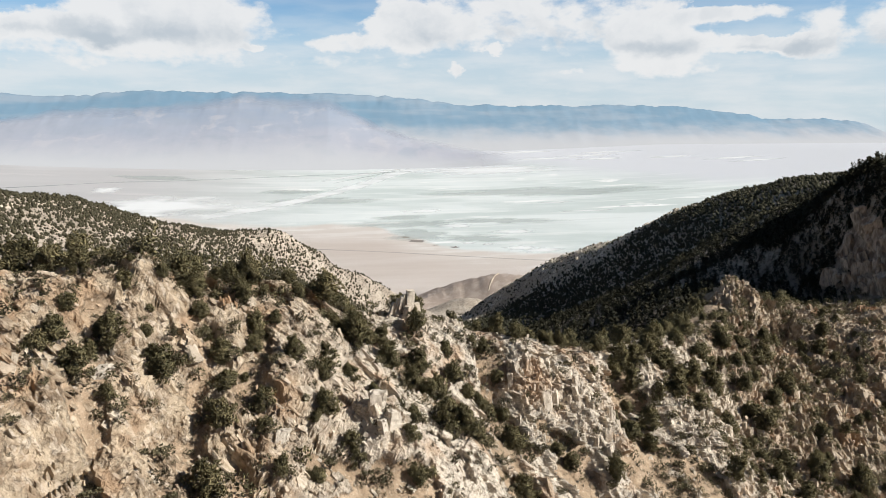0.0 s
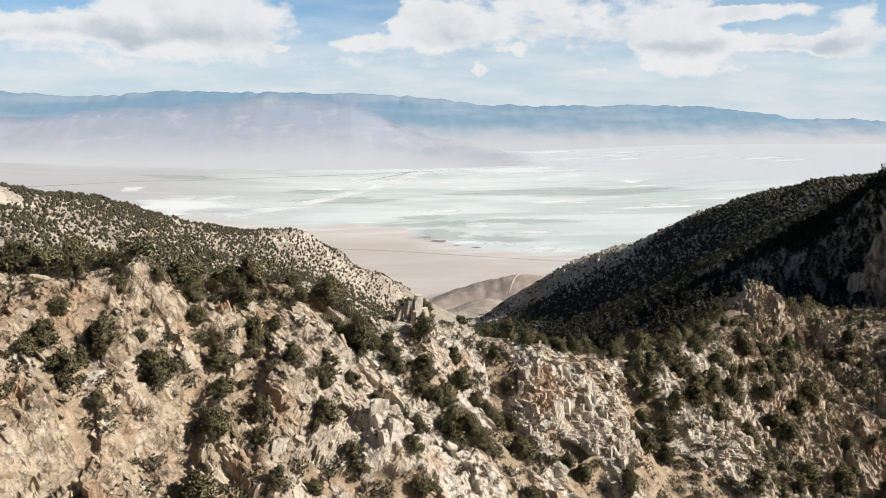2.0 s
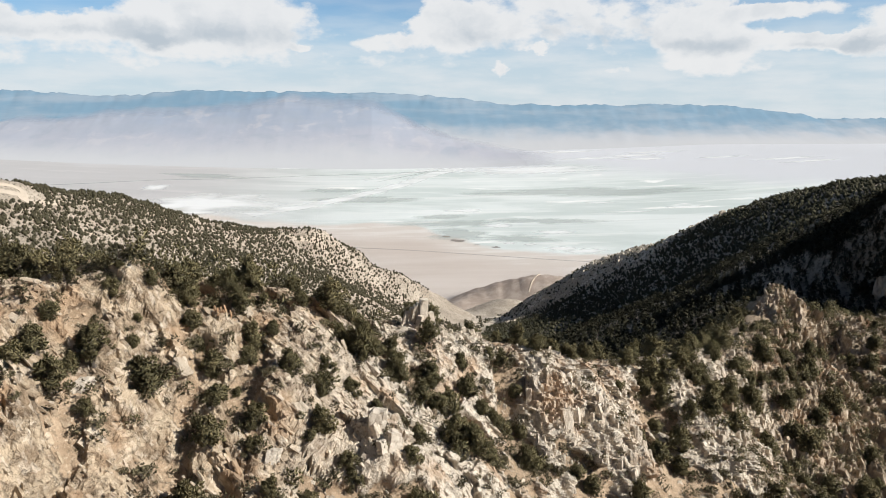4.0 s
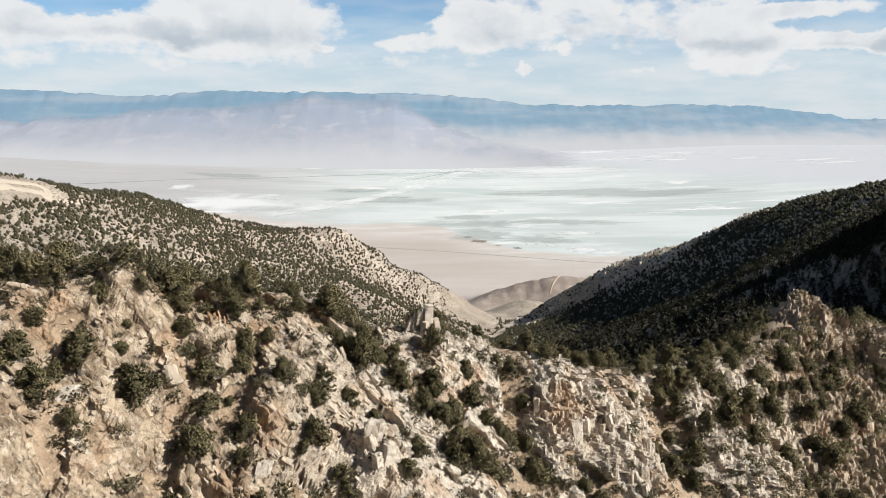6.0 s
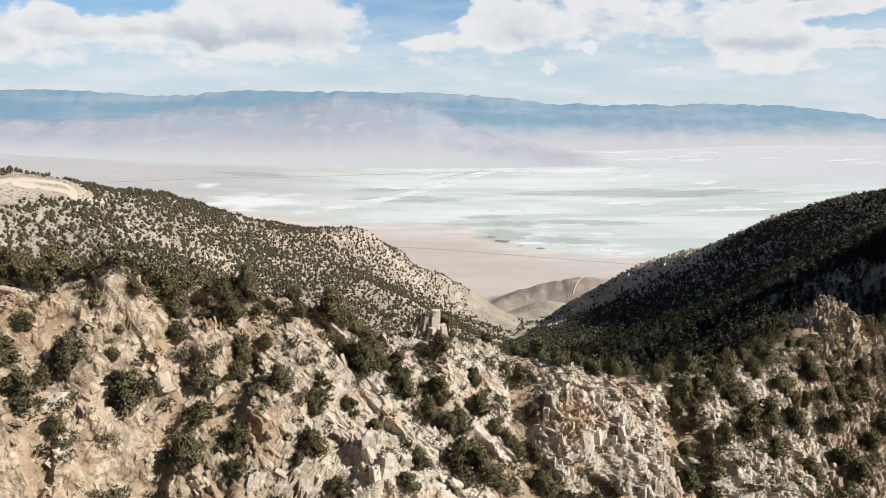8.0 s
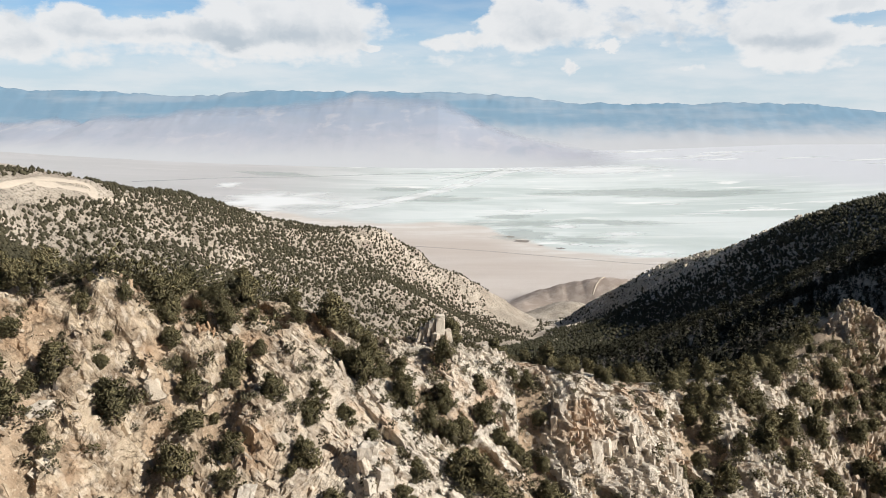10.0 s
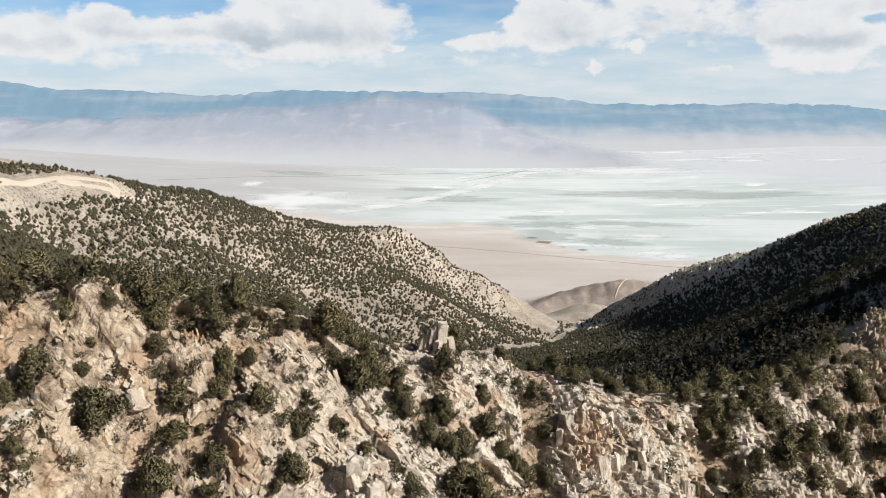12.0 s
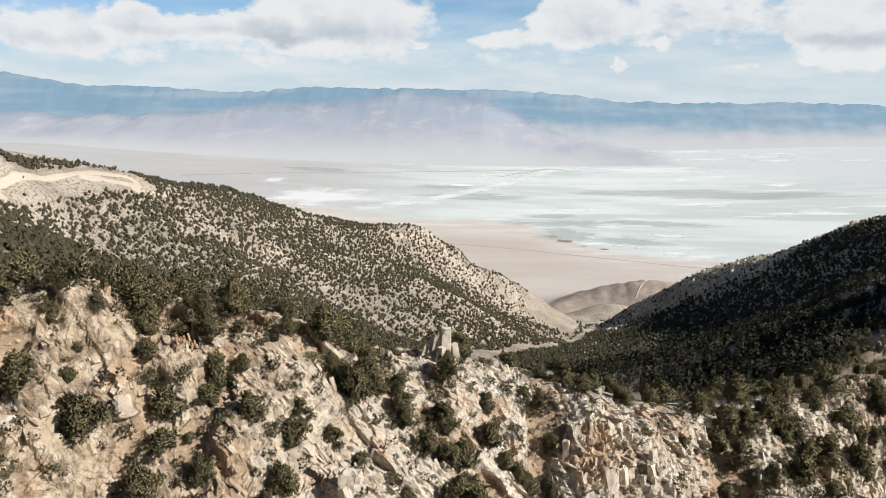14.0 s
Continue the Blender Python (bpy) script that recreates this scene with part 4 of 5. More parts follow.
tagged(ribbon("salt_streak", [(-560, 2370), (-474, 2429), (-322, 2571), (-166, 2767), (-33, 2933), (119, 3192), (230, 3302)], 130.0, SALT, 0.45, 40.0, 0.9, 7), "long white salt streak across the lake bed", "salt flat", kind="structure")
tagged(ribbon("salt_streak", [(-207, 3032), (-36, 3180), (150, 3320)], 60.0, SALT, 0.4, 40.0, 0.9, 17), "thin white salt streak beside the long one", "salt flat", kind="structure")
tagged(ribbon("brine_channel", [(-1429, 2818), (-1076, 2982), (-754, 3050), (-394, 3145), (-36, 3208), (200, 3245)], 26.0, BRINE, 0.5, 40.0, 0.9, 18), "thin grey brine channel along the old shore", "channel", kind="structure")
tagged(ribbon("brine_channel", [(-150, 2985), (-10, 3130), (130, 3262)], 16.0, BRINE, 0.6, 40.0, 0.9, 19), "thin dark channel between two salt streaks", "channel", kind="structure")
tagged(ribbon("highway", [(-330, 1960), (-114, 1923), (44, 1883), (196, 1830), (340, 1783), (422, 1751), (650, 1690)], 4.0, ASPHALT, 0.5, 30.0, 0.1, 8), "thin grey highway across the desert fan", "road", kind="structure")
tagged(ribbon("dirt_track", [(240, 1340), (246, 1355), (254, 1366), (264, 1382), (272, 1392)], 2.0, ROAD, 0.8, 8.0, 0.3, 9), "pale dirt track over a low desert knoll", "road", kind="structure")


# ---- far ranges ----
def range_mesh(name, crest, y0, depth, mat, seed, rough, fade):
    cx, cz = np.array([c[0] for c in crest], float), np.array([c[1] for c in crest], float)
    xs = np.linspace(cx[0], cx[-1], 520)
    ys = np.linspace(y0 - depth, y0 + depth * 0.35, 40)
    gx, gy = np.meshgrid(xs, ys)
    top = np.interp(gx, cx, cz)
    t = np.where(gy < y0, (y0 - gy) / depth, (gy - y0) / (depth * 0.35))
    ribs = 1 - 2 * np.abs(fbm(gx / 210 + seed, gy / 420, seed) - 0.5)
    fine = fbm(gx / 55, gy / 90, seed + 4)
    floor = broad(gx, gy) - 4
    prof = np.clip(1 - t, 0, 1) ** 1.25
    z = floor + (top - floor) * prof + rough * np.sin(np.pi * np.clip(t, 0, 1)) * (ribs - 0.75) * 2 + (9 + 22 * np.clip(1 - 3 * t, 0, 1)) * (fine - 0.5) * (1 - t)
    ob = sheet(name, xs, ys, lambda a, b: z, mat)
    ob.data.attributes.new("rim", "FLOAT", "POINT").data.foreach_set("value", ((np.clip(t / fade, 0, 1) * 1.5 * np.clip((cx[-1] - gx) / 900, 0, 1) ** 0.7 if fade else np.full(z.shape, 3.0))).ravel())
    ob.data.attributes.new("foot", "FLOAT", "POINT").data.foreach_set("value", np.clip((t - 0.45) / 0.5, 0, 1).ravel())
    return ob


BLUE_CREST = [(-3349, 504), (-3175, 483), (-2965, 451), (-2737, 416), (-2432, 416), (-1760, 373), (-1450, 389), (-1182, 411), (-881, 395), (-736, 400), (-429, 389), (-165, 389), (-32, 379), (237, 363),
              (510, 326), (857, 312), (1425, 322), (1936, 304), (2311, 268), (2465, 236), (2886, 232), (3150, 205)]
PALE_CREST = [(-3103, 259), (-2810, 277), (-2636, 228), (-2366, 262), (-2211, 230), (-2069, 272), (-1863, 262), (-1622, 300), (-1354, 316), (-1156, 322), (-896, 342), (-656, 394), (-388, 378), (-202, 360),
              (16, 236), (233, 150), (538, 90), (778, 60)]
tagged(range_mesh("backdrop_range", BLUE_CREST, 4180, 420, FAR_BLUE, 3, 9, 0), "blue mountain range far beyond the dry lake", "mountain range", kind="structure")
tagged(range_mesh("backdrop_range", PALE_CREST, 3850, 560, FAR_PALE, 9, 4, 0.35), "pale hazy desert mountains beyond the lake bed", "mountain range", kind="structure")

# ---- pines of the near ridge ----
rng = np.random.default_rng(11)
PINES = [make_tree(60 + i, tall, dense) for i, (tall, dense) in enumerate([(0.95, 28), (1.15, 30), (0.8, 26), (1.3, 32), (1.0, 30), (0.7, 24), (1.1, 28), (1.45, 34), (0.9, 30), (1.05, 26)])]
WEST = [(-21.4, 51.4, 3.6), (-19.2, 52.2, 2.2), (-21.4, 53.8, 2.8), (-21.7, 57.6, 2.6), (-19.3, 54.6, 2.4), (-22.8, 49.6, 3.2), (-20.0, 49.8, 3.8), (-17.8, 53.2, 3.4), (-22.0, 57.9, 2.3), (-25.8, 61.2, 3.6), (-23.3, 61.8, 4.2), (-17.4, 60.3, 1.2), (-17.2, 58.8, 1.7), (-14.7, 59.1, 1.9), (-15.5, 57.6, 1.9), (-14.1, 54.7, 4.3)]
WEST += [(-17.0, 49.5, 2.0), (-14.3, 64.3, 4.6), (-13.2, 62.7, 3.1), (-11.3, 60.5, 2.7), (-9.6, 58.8, 3.3), (-9.0, 56.9, 3.6), (-7.4, 58.1, 1.5), (-8.6, 53.2, 3.9), (-10.4, 55.2, 1.9), (-6.6, 62.4, 3.4), (-4.7, 63.6, 1.9),
        (-8.2, 64.7, 3.2), (-11.4, 67.8, 2.4), (-6.4, 67.2, 1.9), (-2.6, 59.1, 3.1), (0.3, 61.0, 4.1), (-7.8, 69.0, 3.2), (-5.1, 56.0, 3.2), (-4.9, 54.0, 2.3), (-9.0, 48.3, 4.4), (-3.1, 50.8, 2.2)]
MIDDLE = [(-3.0, 70.5, 2.4), (-0.4, 73.0, 4.5), (1.7, 76.4, 3.1), (0.9, 71.2, 2.5), (3.5, 75.0, 3.8), (3.9, 69.5, 4.6), (6.3, 76.7, 2.9), (7.6, 73.1, 3.2), (3.0, 64.4, 3.2), (5.2, 64.7, 1.6), (0.7, 57.3, 3.2), (-1.3, 57.1, 1.3),
          (10.9, 77.1, 4.1), (10.2, 72.0, 3.1), (9.8, 62.7, 2.6), (13.3, 74.9, 4.8), (14.7, 72.0, 4.8), (13.7, 67.0, 4.8), (16.0, 66.3, 4.3), (19.6, 86.3, 2.8), (22.6, 83.5, 3.2), (22.9, 79.4, 2.6), (24.0, 74.8, 4.8),
          (19.4, 77.0, 2.5), (10.0, 56.5, 3.9), (0.1, 52.6, 2.9), (3.8, 55.9, 2.4), (23.2, 65.8, 4.3), (31.0, 73.4, 3.2)]
EAST = [(24.8, 93.3, 3.6), (28.3, 94.1, 2.9), (32.0, 90.5, 2.4), (36.5, 99.0, 3.8), (45.1, 97.0, 4.0), (49.1, 98.9, 4.6), (49.8, 106.6, 5.0), (39.0, 90.1, 2.8), (44.4, 88.9, 3.1), (47.2, 86.3, 5.4), (50.9, 90.9, 3.0),
        (58.1, 92.1, 3.9), (68.8, 108.8, 5.6), (62.4, 105.1, 4.2), (57.8, 104.4, 4.2), (81.3, 131.2, 5.0), (87.6, 132.6, 5.2), (92.5, 130.2, 6), (90.8, 119.9, 6), (78.1, 113.7, 5.6), (68.5, 102.2, 5.2), (77.3, 104.3, 5.6),
        (63.4, 113.0, 5.0), (69.4, 116.1, 5.0), (77.8, 97.8, 5.2), (82.8, 95.0, 5.8), (58.2, 80.1, 4.8), (91.6, 96.4, 6)]
GULLY = [(-28.3, 62.9, 5.4), (-12.6, 62.2, 3.8), (-11.7, 60.7, 3.2), (-10.3, 68.1, 3.3), (-8.6, 65.5, 3.4), (-6.6, 60.8, 3.3), (-15.5, 56.1, 2.2), (2.2, 71.2, 3.7), (4.7, 73.6, 3.0), (6.9, 74.2, 4.2), (11.3, 81.0, 4.2), (12.0, 73.7, 4.5), (11.7, 77.2, 3.6),
         (15.6, 82.4, 3.8), (16.2, 78.7, 4.9), (17.9, 77.4, 4.0), (20.3, 77.4, 4.0), (14.5, 68.3, 4.2), (17.4, 66.8, 4.1), (23.4, 74.6, 4.6), (2.8, 56.6, 2.9), (8.9, 57.7, 3.6), (-0.4, 56.4, 2.4), (2.6, 70.0, 3.3), (0.7, 62.9, 3.0)]
SLOPE = [(31.6, 91.5, 3.8), (46.5, 98.3, 6.0), (47.2, 94.9, 5.6), (52.3, 102.3, 5.8), (54.8, 101.1, 5.2), (56.8, 99.2, 5.4), (60.8, 100.2, 5.6), (41.1, 85.8, 3.2), (42.3, 82.3, 5.0), (46.3, 83.5, 5.0), (29.6, 74.9, 3.2), (45.4, 103.6, 3.9),
         (69.6, 108.1, 5.8), (79.5, 120.1, 6.0), (76.4, 107.6, 6.0), (71.8, 115.5, 5.3), (85.5, 115.0, 6.0), (68.1, 114.4, 4.6), (97.0, 140.0, 5.5), (104.0, 146.0, 6.0), (110.0, 138.0, 6.0), (116.0, 146.0, 6.0)]
FACE = [(-14.2, 67.7, 3.4), (-11.3, 65.9, 2.3), (5.2, 63.5, 1.8), (-17.8, 57.4, 2.5), (2.7, 78.5, 3.3)]
SHOULDER = [(21.2, 87.3, 2.8), (26.6, 89.5, 3.2), (54.5, 92.7, 5.6), (56.4, 108.9, 5.5), (78.4, 124.1, 6), (42.9, 100, 4.1)]
SPOTS = WEST + MIDDLE + EAST + FACE + SHOULDER + [(x, y, 0.84 * w) for x, y, w in GULLY + SLOPE]


tries = 0
while len(SPOTS) < 300 and tries < 12000:
    tries += 1
    x, y = rng.uniform(-45, 125), rng.uniform(42, 160)
    back = on_back(x, y)
    if not (-70 if x > 60 else -38) < back < 26:
        continue
    want = (0.25 if x < 0 else 0.14 if x < 52 else 0.30) if 1 < back < 20 else (0.04 + 0.32 * smooth(55, 75, x) if back < -3 else 0.06)
    if rng.random() > want or any((x - a) ** 2 + (y - b) ** 2 < (1.4 + 0.35 * w) ** 2 for a, b, w in SPOTS):
        continue
    SPOTS.append((x, y, rng.uniform(1.6, 4.2) if back < 2 else rng.uniform(2.6, 5.0)))
for i, (x, y, w) in enumerate(SPOTS):
    m = pose(x, y, spot(x, y) - 0.15, rng.normal(0, 5), rng.normal(0, 5), rng.uniform(0, 360)) @ Matrix.Scale(w * rng.uniform(0.74, 0.88), 4)
    if i < len(PINES):
        PINES[i].matrix_basis = m
    else:
        twin = PINES[int(rng.integers(len(PINES)))]
        copy_thing(twin, m @ Matrix.Diagonal((*[1 / s for s in twin.scale], 1)))

# ---- sagebrush ----
SHRUBS = [make_shrub(300 + i) for i in range(4)]
made = tries = 0
while made < 280 and tries < 5000:
    tries += 1
    x, y = rng.uniform(-30, 85), rng.uniform(42, 130)
    if not -30 < on_back(x, y) < 6:
        continue
    m = pose(x, y, spot(x, y) - 0.05, 0, 0, rng.uniform(0, 360)) @ Matrix.Scale(rng.uniform(0.6, 1.7), 4)
    if made < 4:
        SHRUBS[made].matrix_basis = m
    else:
        twin = SHRUBS[made % 4]
        copy_thing(twin, m @ Matrix.Diagonal((*[1 / s for s in twin.scale], 1)))
    made += 1


# ---- woods on the far hillsides ----
def hill_tree(rng, form):
    """A coarse tree of unit height: 0 a far lumpy tuft, 1 a ragged cone, 2 an open bush."""
    if form == 1:
        n = 40
        hgt = rng.random(n) ** 0.8
        r, a = 0.30 * (1 - hgt) ** 0.7, rng.random(n) * 6.283
        mid = np.c_[r * np.cos(a) * 0.75, r * np.sin(a) * 0.75, hgt * 0.9]
        v = rng.normal(0, 1, (n, 3, 3))
        return mid[:, None, :] + v / np.linalg.norm(v, axis=2)[:, :, None] * 0.12
    if form == 3:
        return np.concatenate([tufts(rng, (rng.normal(0, 0.2), rng.normal(0, 0.2), 0.25 + 0.4 * rng.random()), (0.24, 0.24, 0.22), 26, 0.085) for _ in range(3)])
    if form == 2:
        return np.concatenate([tufts(rng, (rng.normal(0, 0.2), rng.normal(0, 0.2), 0.25 + 0.45 * rng.random()), (0.30, 0.30, 0.26), 40, 0.072) for _ in range(3)])
    wide = rng.uniform(0.36, 0.50)
    ring = [(wide * rng.uniform(0.7, 1.2) * math.cos(a), wide * rng.uniform(0.7, 1.2) * math.sin(a), rng.uniform(0.2, 0.6)) for a in np.arange(5) * 1.257 + rng.random(5) * 0.6]
    top, low = (rng.normal(0, 0.12), rng.normal(0, 0.12), rng.uniform(0.8, 1.1)), (0, 0, -0.1)
    core = np.array([[top, ring[k], ring[(k + 1) % 5]] for k in range(5)] + [[low, ring[(k + 1) % 5], ring[k]] for k in range(5)])
    n = 5
    a, hgt = rng.random(n) * 6.283, rng.uniform(0.2, 0.9, n)
    mid = np.c_[wide * 0.7 * np.cos(a), wide * 0.7 * np.sin(a), hgt]
    v = rng.normal(0, 1, (n, 3, 3))
    return np.concatenate([core, mid[:, None, :] + v / np.linalg.norm(v, axis=2)[:, :, None] * 0.26])


def woods(name, count, spots, size, form, label, seed, mat=FOREST):
    rng = np.random.default_rng(seed)
    forms = [hill_tree(rng, form) for _ in range(12)]
    x, y = spots(rng, count)
    z = land(x, y)
    out, ways = [], []
    s = size[0] + (size[1] - size[0]) * rng.random(len(x)) ** 1.7
    pick = rng.integers(12, size=len(x))
    for k in range(12):
        w = np.where(pick == k)[0]
        t = forms[k][None] * s[w][:, None, None, None]
        t = t + np.stack([x[w], y[w], z[w] - 0.1], -1)[:, None, None, :]
        out.append(t.reshape(-1, 3, 3))
        away = forms[k] - np.array([0, 0, 0.35]) + rng.normal(0, 0.08, forms[k].shape)
        away = away / np.linalg.norm(away, axis=2)[:, :, None] + np.array([0, 0, 0.2])
        ways.append(np.broadcast_to(away[None], t.shape).reshape(-1, 3, 3))
    return tagged(new(name, tri_mesh(name, np.concatenate(out), mat, np.concatenate(ways))), label, "woods", kind="stuff")


def left_spots(rng, count):
    x, y = rng.uniform(-420, 130, count * 10), rng.uniform(170, 1000, count * 10)
    canyon = np.interp(y, [170, 240, 430, 620, 880, 1000], [-60, 0, -15, 60, 120, 130])
    thick = 0.34 + 0.4 * smooth(0.40, 0.60, fbm(x / 60, y / 90, 71)) - 0.56 * smooth(610, 810, y + 0.6 * x) + 0.9 * smooth(430, 330, y) - 1.2 * smooth(15, 7, np.abs(x + 228)) * (y > 270) * (y < 432) + 0.5 * smooth(60, 20, np.hypot((x + 165) / 1.3, y - 500))
    edge = np.interp(y, [220, 290, 330, 480, 600, 700, 775, 870], [-420, -300, -240, -210, -185, -105, 0, 109])
    keep = (x < canyon) & (x > edge - 22) & (rng.random(count * 10) < thick)
    return x[keep][:count], y[keep][:count]


def right_spots(rng, count, y0, y1):
    x, y = rng.uniform(-20, 420, count * 4), rng.uniform(max(150, y0), y1, count * 4)
    canyon = np.interp(y, [150, 240, 430, 620, 880, 1000], [66, 58, 3, 70, 126, 135])
    thick = 1.0 - 0.88 * smooth(590, 680, y + 1.1 * (x - 180) + 90 * (fbm(x / 40, y / 40, 33) - 0.5))
    edge = np.interp(y, [260, 395, 520, 645, 780, 910, 960], [255, 299, 280, 253, 221, 167, 140])
    keep = (x > canyon) & (x < edge + 18) & (rng.random(count * 4) < thick) & (on_back(x, y) > 16) & ~((x > 156) & (x < 162) & (y < 198))
    return x[keep][:count], y[keep][:count]


def ridge_spots(rng, count):
    x, y = rng.uniform(-130, 190, count * 8), rng.uniform(45, 230, count * 8)
    b = on_back(x, y)
    slope = smooth(58, 90, x)
    keep = np.where(b < 2, rng.random(count * 8) < 0.55 * slope * smooth(0.36, 0.5, fbm(x / 14, y / 14, 91)) + 0.5 * (b > -5) * (x < 10), (b > np.where(x < 0, 5, np.where(x < 60, 15, 8))) & (b < np.where(x < 0, 50, np.where(x < 15, 70, 26))) & (rng.random(count * 8) < 0.8))
    keep &= (b > -42) & ~((x > 156) & (x < 162) & (y > 150) & (y < 198))
    return x[keep][:count], y[keep][:count]


woods("ridge_brush", 1500, ridge_spots, (1.3, 4.4), 2, "olive brush and low pines over the ridge's far side", 4, THICKET)
def low_spots(rng, count):
    x, y = rng.uniform(-40, 125, count * 8), rng.uniform(42, 150, count * 8)
    b = on_back(x, y)
    keep = (b > np.where(x > 55, -75, -36)) & (b < 3) & (rng.random(count * 8) < np.where(x < 25, 0.9, 0.5) - 0.55 * bareness(x, y))
    return x[keep][:count], y[keep][:count]


def thicket_spots(rng, count):
    x, y = rng.uniform(-40, 150, count * 10), rng.uniform(42, 175, count * 10)
    b = on_back(x, y)
    right = smooth(40, 60, x)
    keep = (b > np.where(x > 55, -75, -42)) & (b < 2) & (rng.random(count * 10) < (0.05 + 0.5 * right) * (1.1 - 0.8 * bareness(x, y)))
    return x[keep][:count], y[keep][:count]


def cliff_top_spots(rng, count):
    x, y = rng.uniform(150, 192, count * 3), rng.uniform(168, 268, count * 3)
    keep = np.where(y < 198, x > 163, x > 150 + 0.1 * (y - 198))
    return x[keep][:count], y[keep][:count]


woods("low_thicket", 1200, thicket_spots, (1.2, 3.4), 2, "dark olive thickets and young pines between the rocks", 8, LEAF)
woods("low_brush", 2000, low_spots, (0.6, 2.3), 3, "small grey-olive bushes scattered between the granite rocks", 3, BRUSH)
woods("hillside_brush", 40000, left_spots, (0.9, 3.4), 0, "scattered dark pinyon and juniper on a pale hillside", 5, HILLBRUSH)
woods("hillside_forest", 5600, lambda r, k: right_spots(r, k, 0, 340), (2.2, 6.5), 1, "dense dark conifers on the shaded hillside", 6)
woods("hillside_forest", 2000, cliff_top_spots, (2.4, 5.6), 1, "dark conifers over the steep slope above the cliff", 16)
woods("hillside_forest", 19000, lambda r, k: right_spots(r, k, 340, 1000), (1.0, 3.4), 0, "dense dark pines over the far shaded hillside", 7)

# ---- the pinnacle and loose blocks ----
spire = new("rock_pinnacle")
spire.matrix_basis = pose(10.1, 84.2, spot(10.1, 84.2))
for k, (dx, dy, w, deep, h, lean, turn) in enumerate([(0.62, 0, 1.15, 1.0, 4.3, 3, 12), (-0.32, 0.1, 0.5, 0.8, 3.6, 6, 20), (-0.85, 0.2, 0.45, 0.8, 3.3, 9, 8), (-1.35, 0.3, 0.5, 0.7, 2.9, 12, 25), (-1.9, 0.3, 0.6, 0.7, 2.2, 17, 15), (1.5, 0.2, 0.9, 0.8, 2.0, -8, 40), (0.0, -0.9, 1.0, 0.8, 1.9, 5, 60)]):
    slab = part("slab", rock_mesh("slab", 500 + k, (w, deep, h), 5), spire)
    slab.matrix_basis = pose(dx, dy, h * 0.34, 3, lean, turn)
tagged(spire, "upright pale granite pinnacle of split slabs on the crest", "rock")
for k, (x, y, sx, sy, sz, turn) in enumerate([(-18.3, 51.9, 2.5, 1.2, 1.0, 35), (5.7, 58.7, 1.9, 1.3, 2.2, 10), (7.3, 57.9, 1.7, 1.2, 2.1, 40), (8.7, 57.6, 1.4, 1.0, 1.5, 70), (-3.4, 53.6, 1.5, 1.0, 1.2, 20), (6.3, 57.0, 1.3, 1.0, 1.2, 55), (9.6, 58.6, 1.0, 0.9, 1.2, 15)]):
    block = new("granite_block", rock_mesh("granite_block", 520 + k, (sx, sy, sz), 7, WHITE))
    block.matrix_basis = pose(x, y, spot(x, y) + sz * 0.3, rng.uniform(-12, 12), rng.uniform(-12, 12), turn)
    tagged(block, "large pale angular granite block on the slope", "rock", "granite blocks")

# ---- rocks that break out of the near ridge ----
FORMS = [rock_mesh("rock", 700 + i, (0.42 + 0.35 * (i % 3) / 2, 0.22 + 0.22 * (i % 4) / 3, 1.0), 10) for i in range(20)]


CHIPS = [rock_mesh("chip", 760 + i, (0.34 + 0.45 * (i % 5) / 4, 0.16 + 0.22 * (i % 4) / 3, 1.0), 3) for i in range(20)]


def rock_spots(rng, count):
    """Spots on the near ridge's open side, most of them where bedrock shows."""
    n = count * 8
    wide = rng.random(n) < 0.72
    x = np.where(wide, rng.uniform(-34, 84, n), rng.uniform(70, 150, n))
    y = np.where(wide, rng.uniform(42, 132, n), rng.uniform(80, 180, n))
    b = on_back(x, y)
    keep = (b > np.where(x > 55, -75, -36)) & (b < 2.5) & (rng.random(n) < (0.35 + 0.65 * bareness(x, y)) * np.where((x > 22) & (x < 60), 0.4, 1.0))
    x, y = x[keep][:count], y[keep][:count]
    return x, y, land(x, y)


def rock_pose(rng, x, y, z, s):
    return Matrix.Translation((x, y - 0.1, z + s * 0.06)) @ axes(joint_way(rng, x), rng.normal(0, 0.8) if x < 18 else rng.uniform(0, 6.28)) @ Matrix.Scale(s, 4)


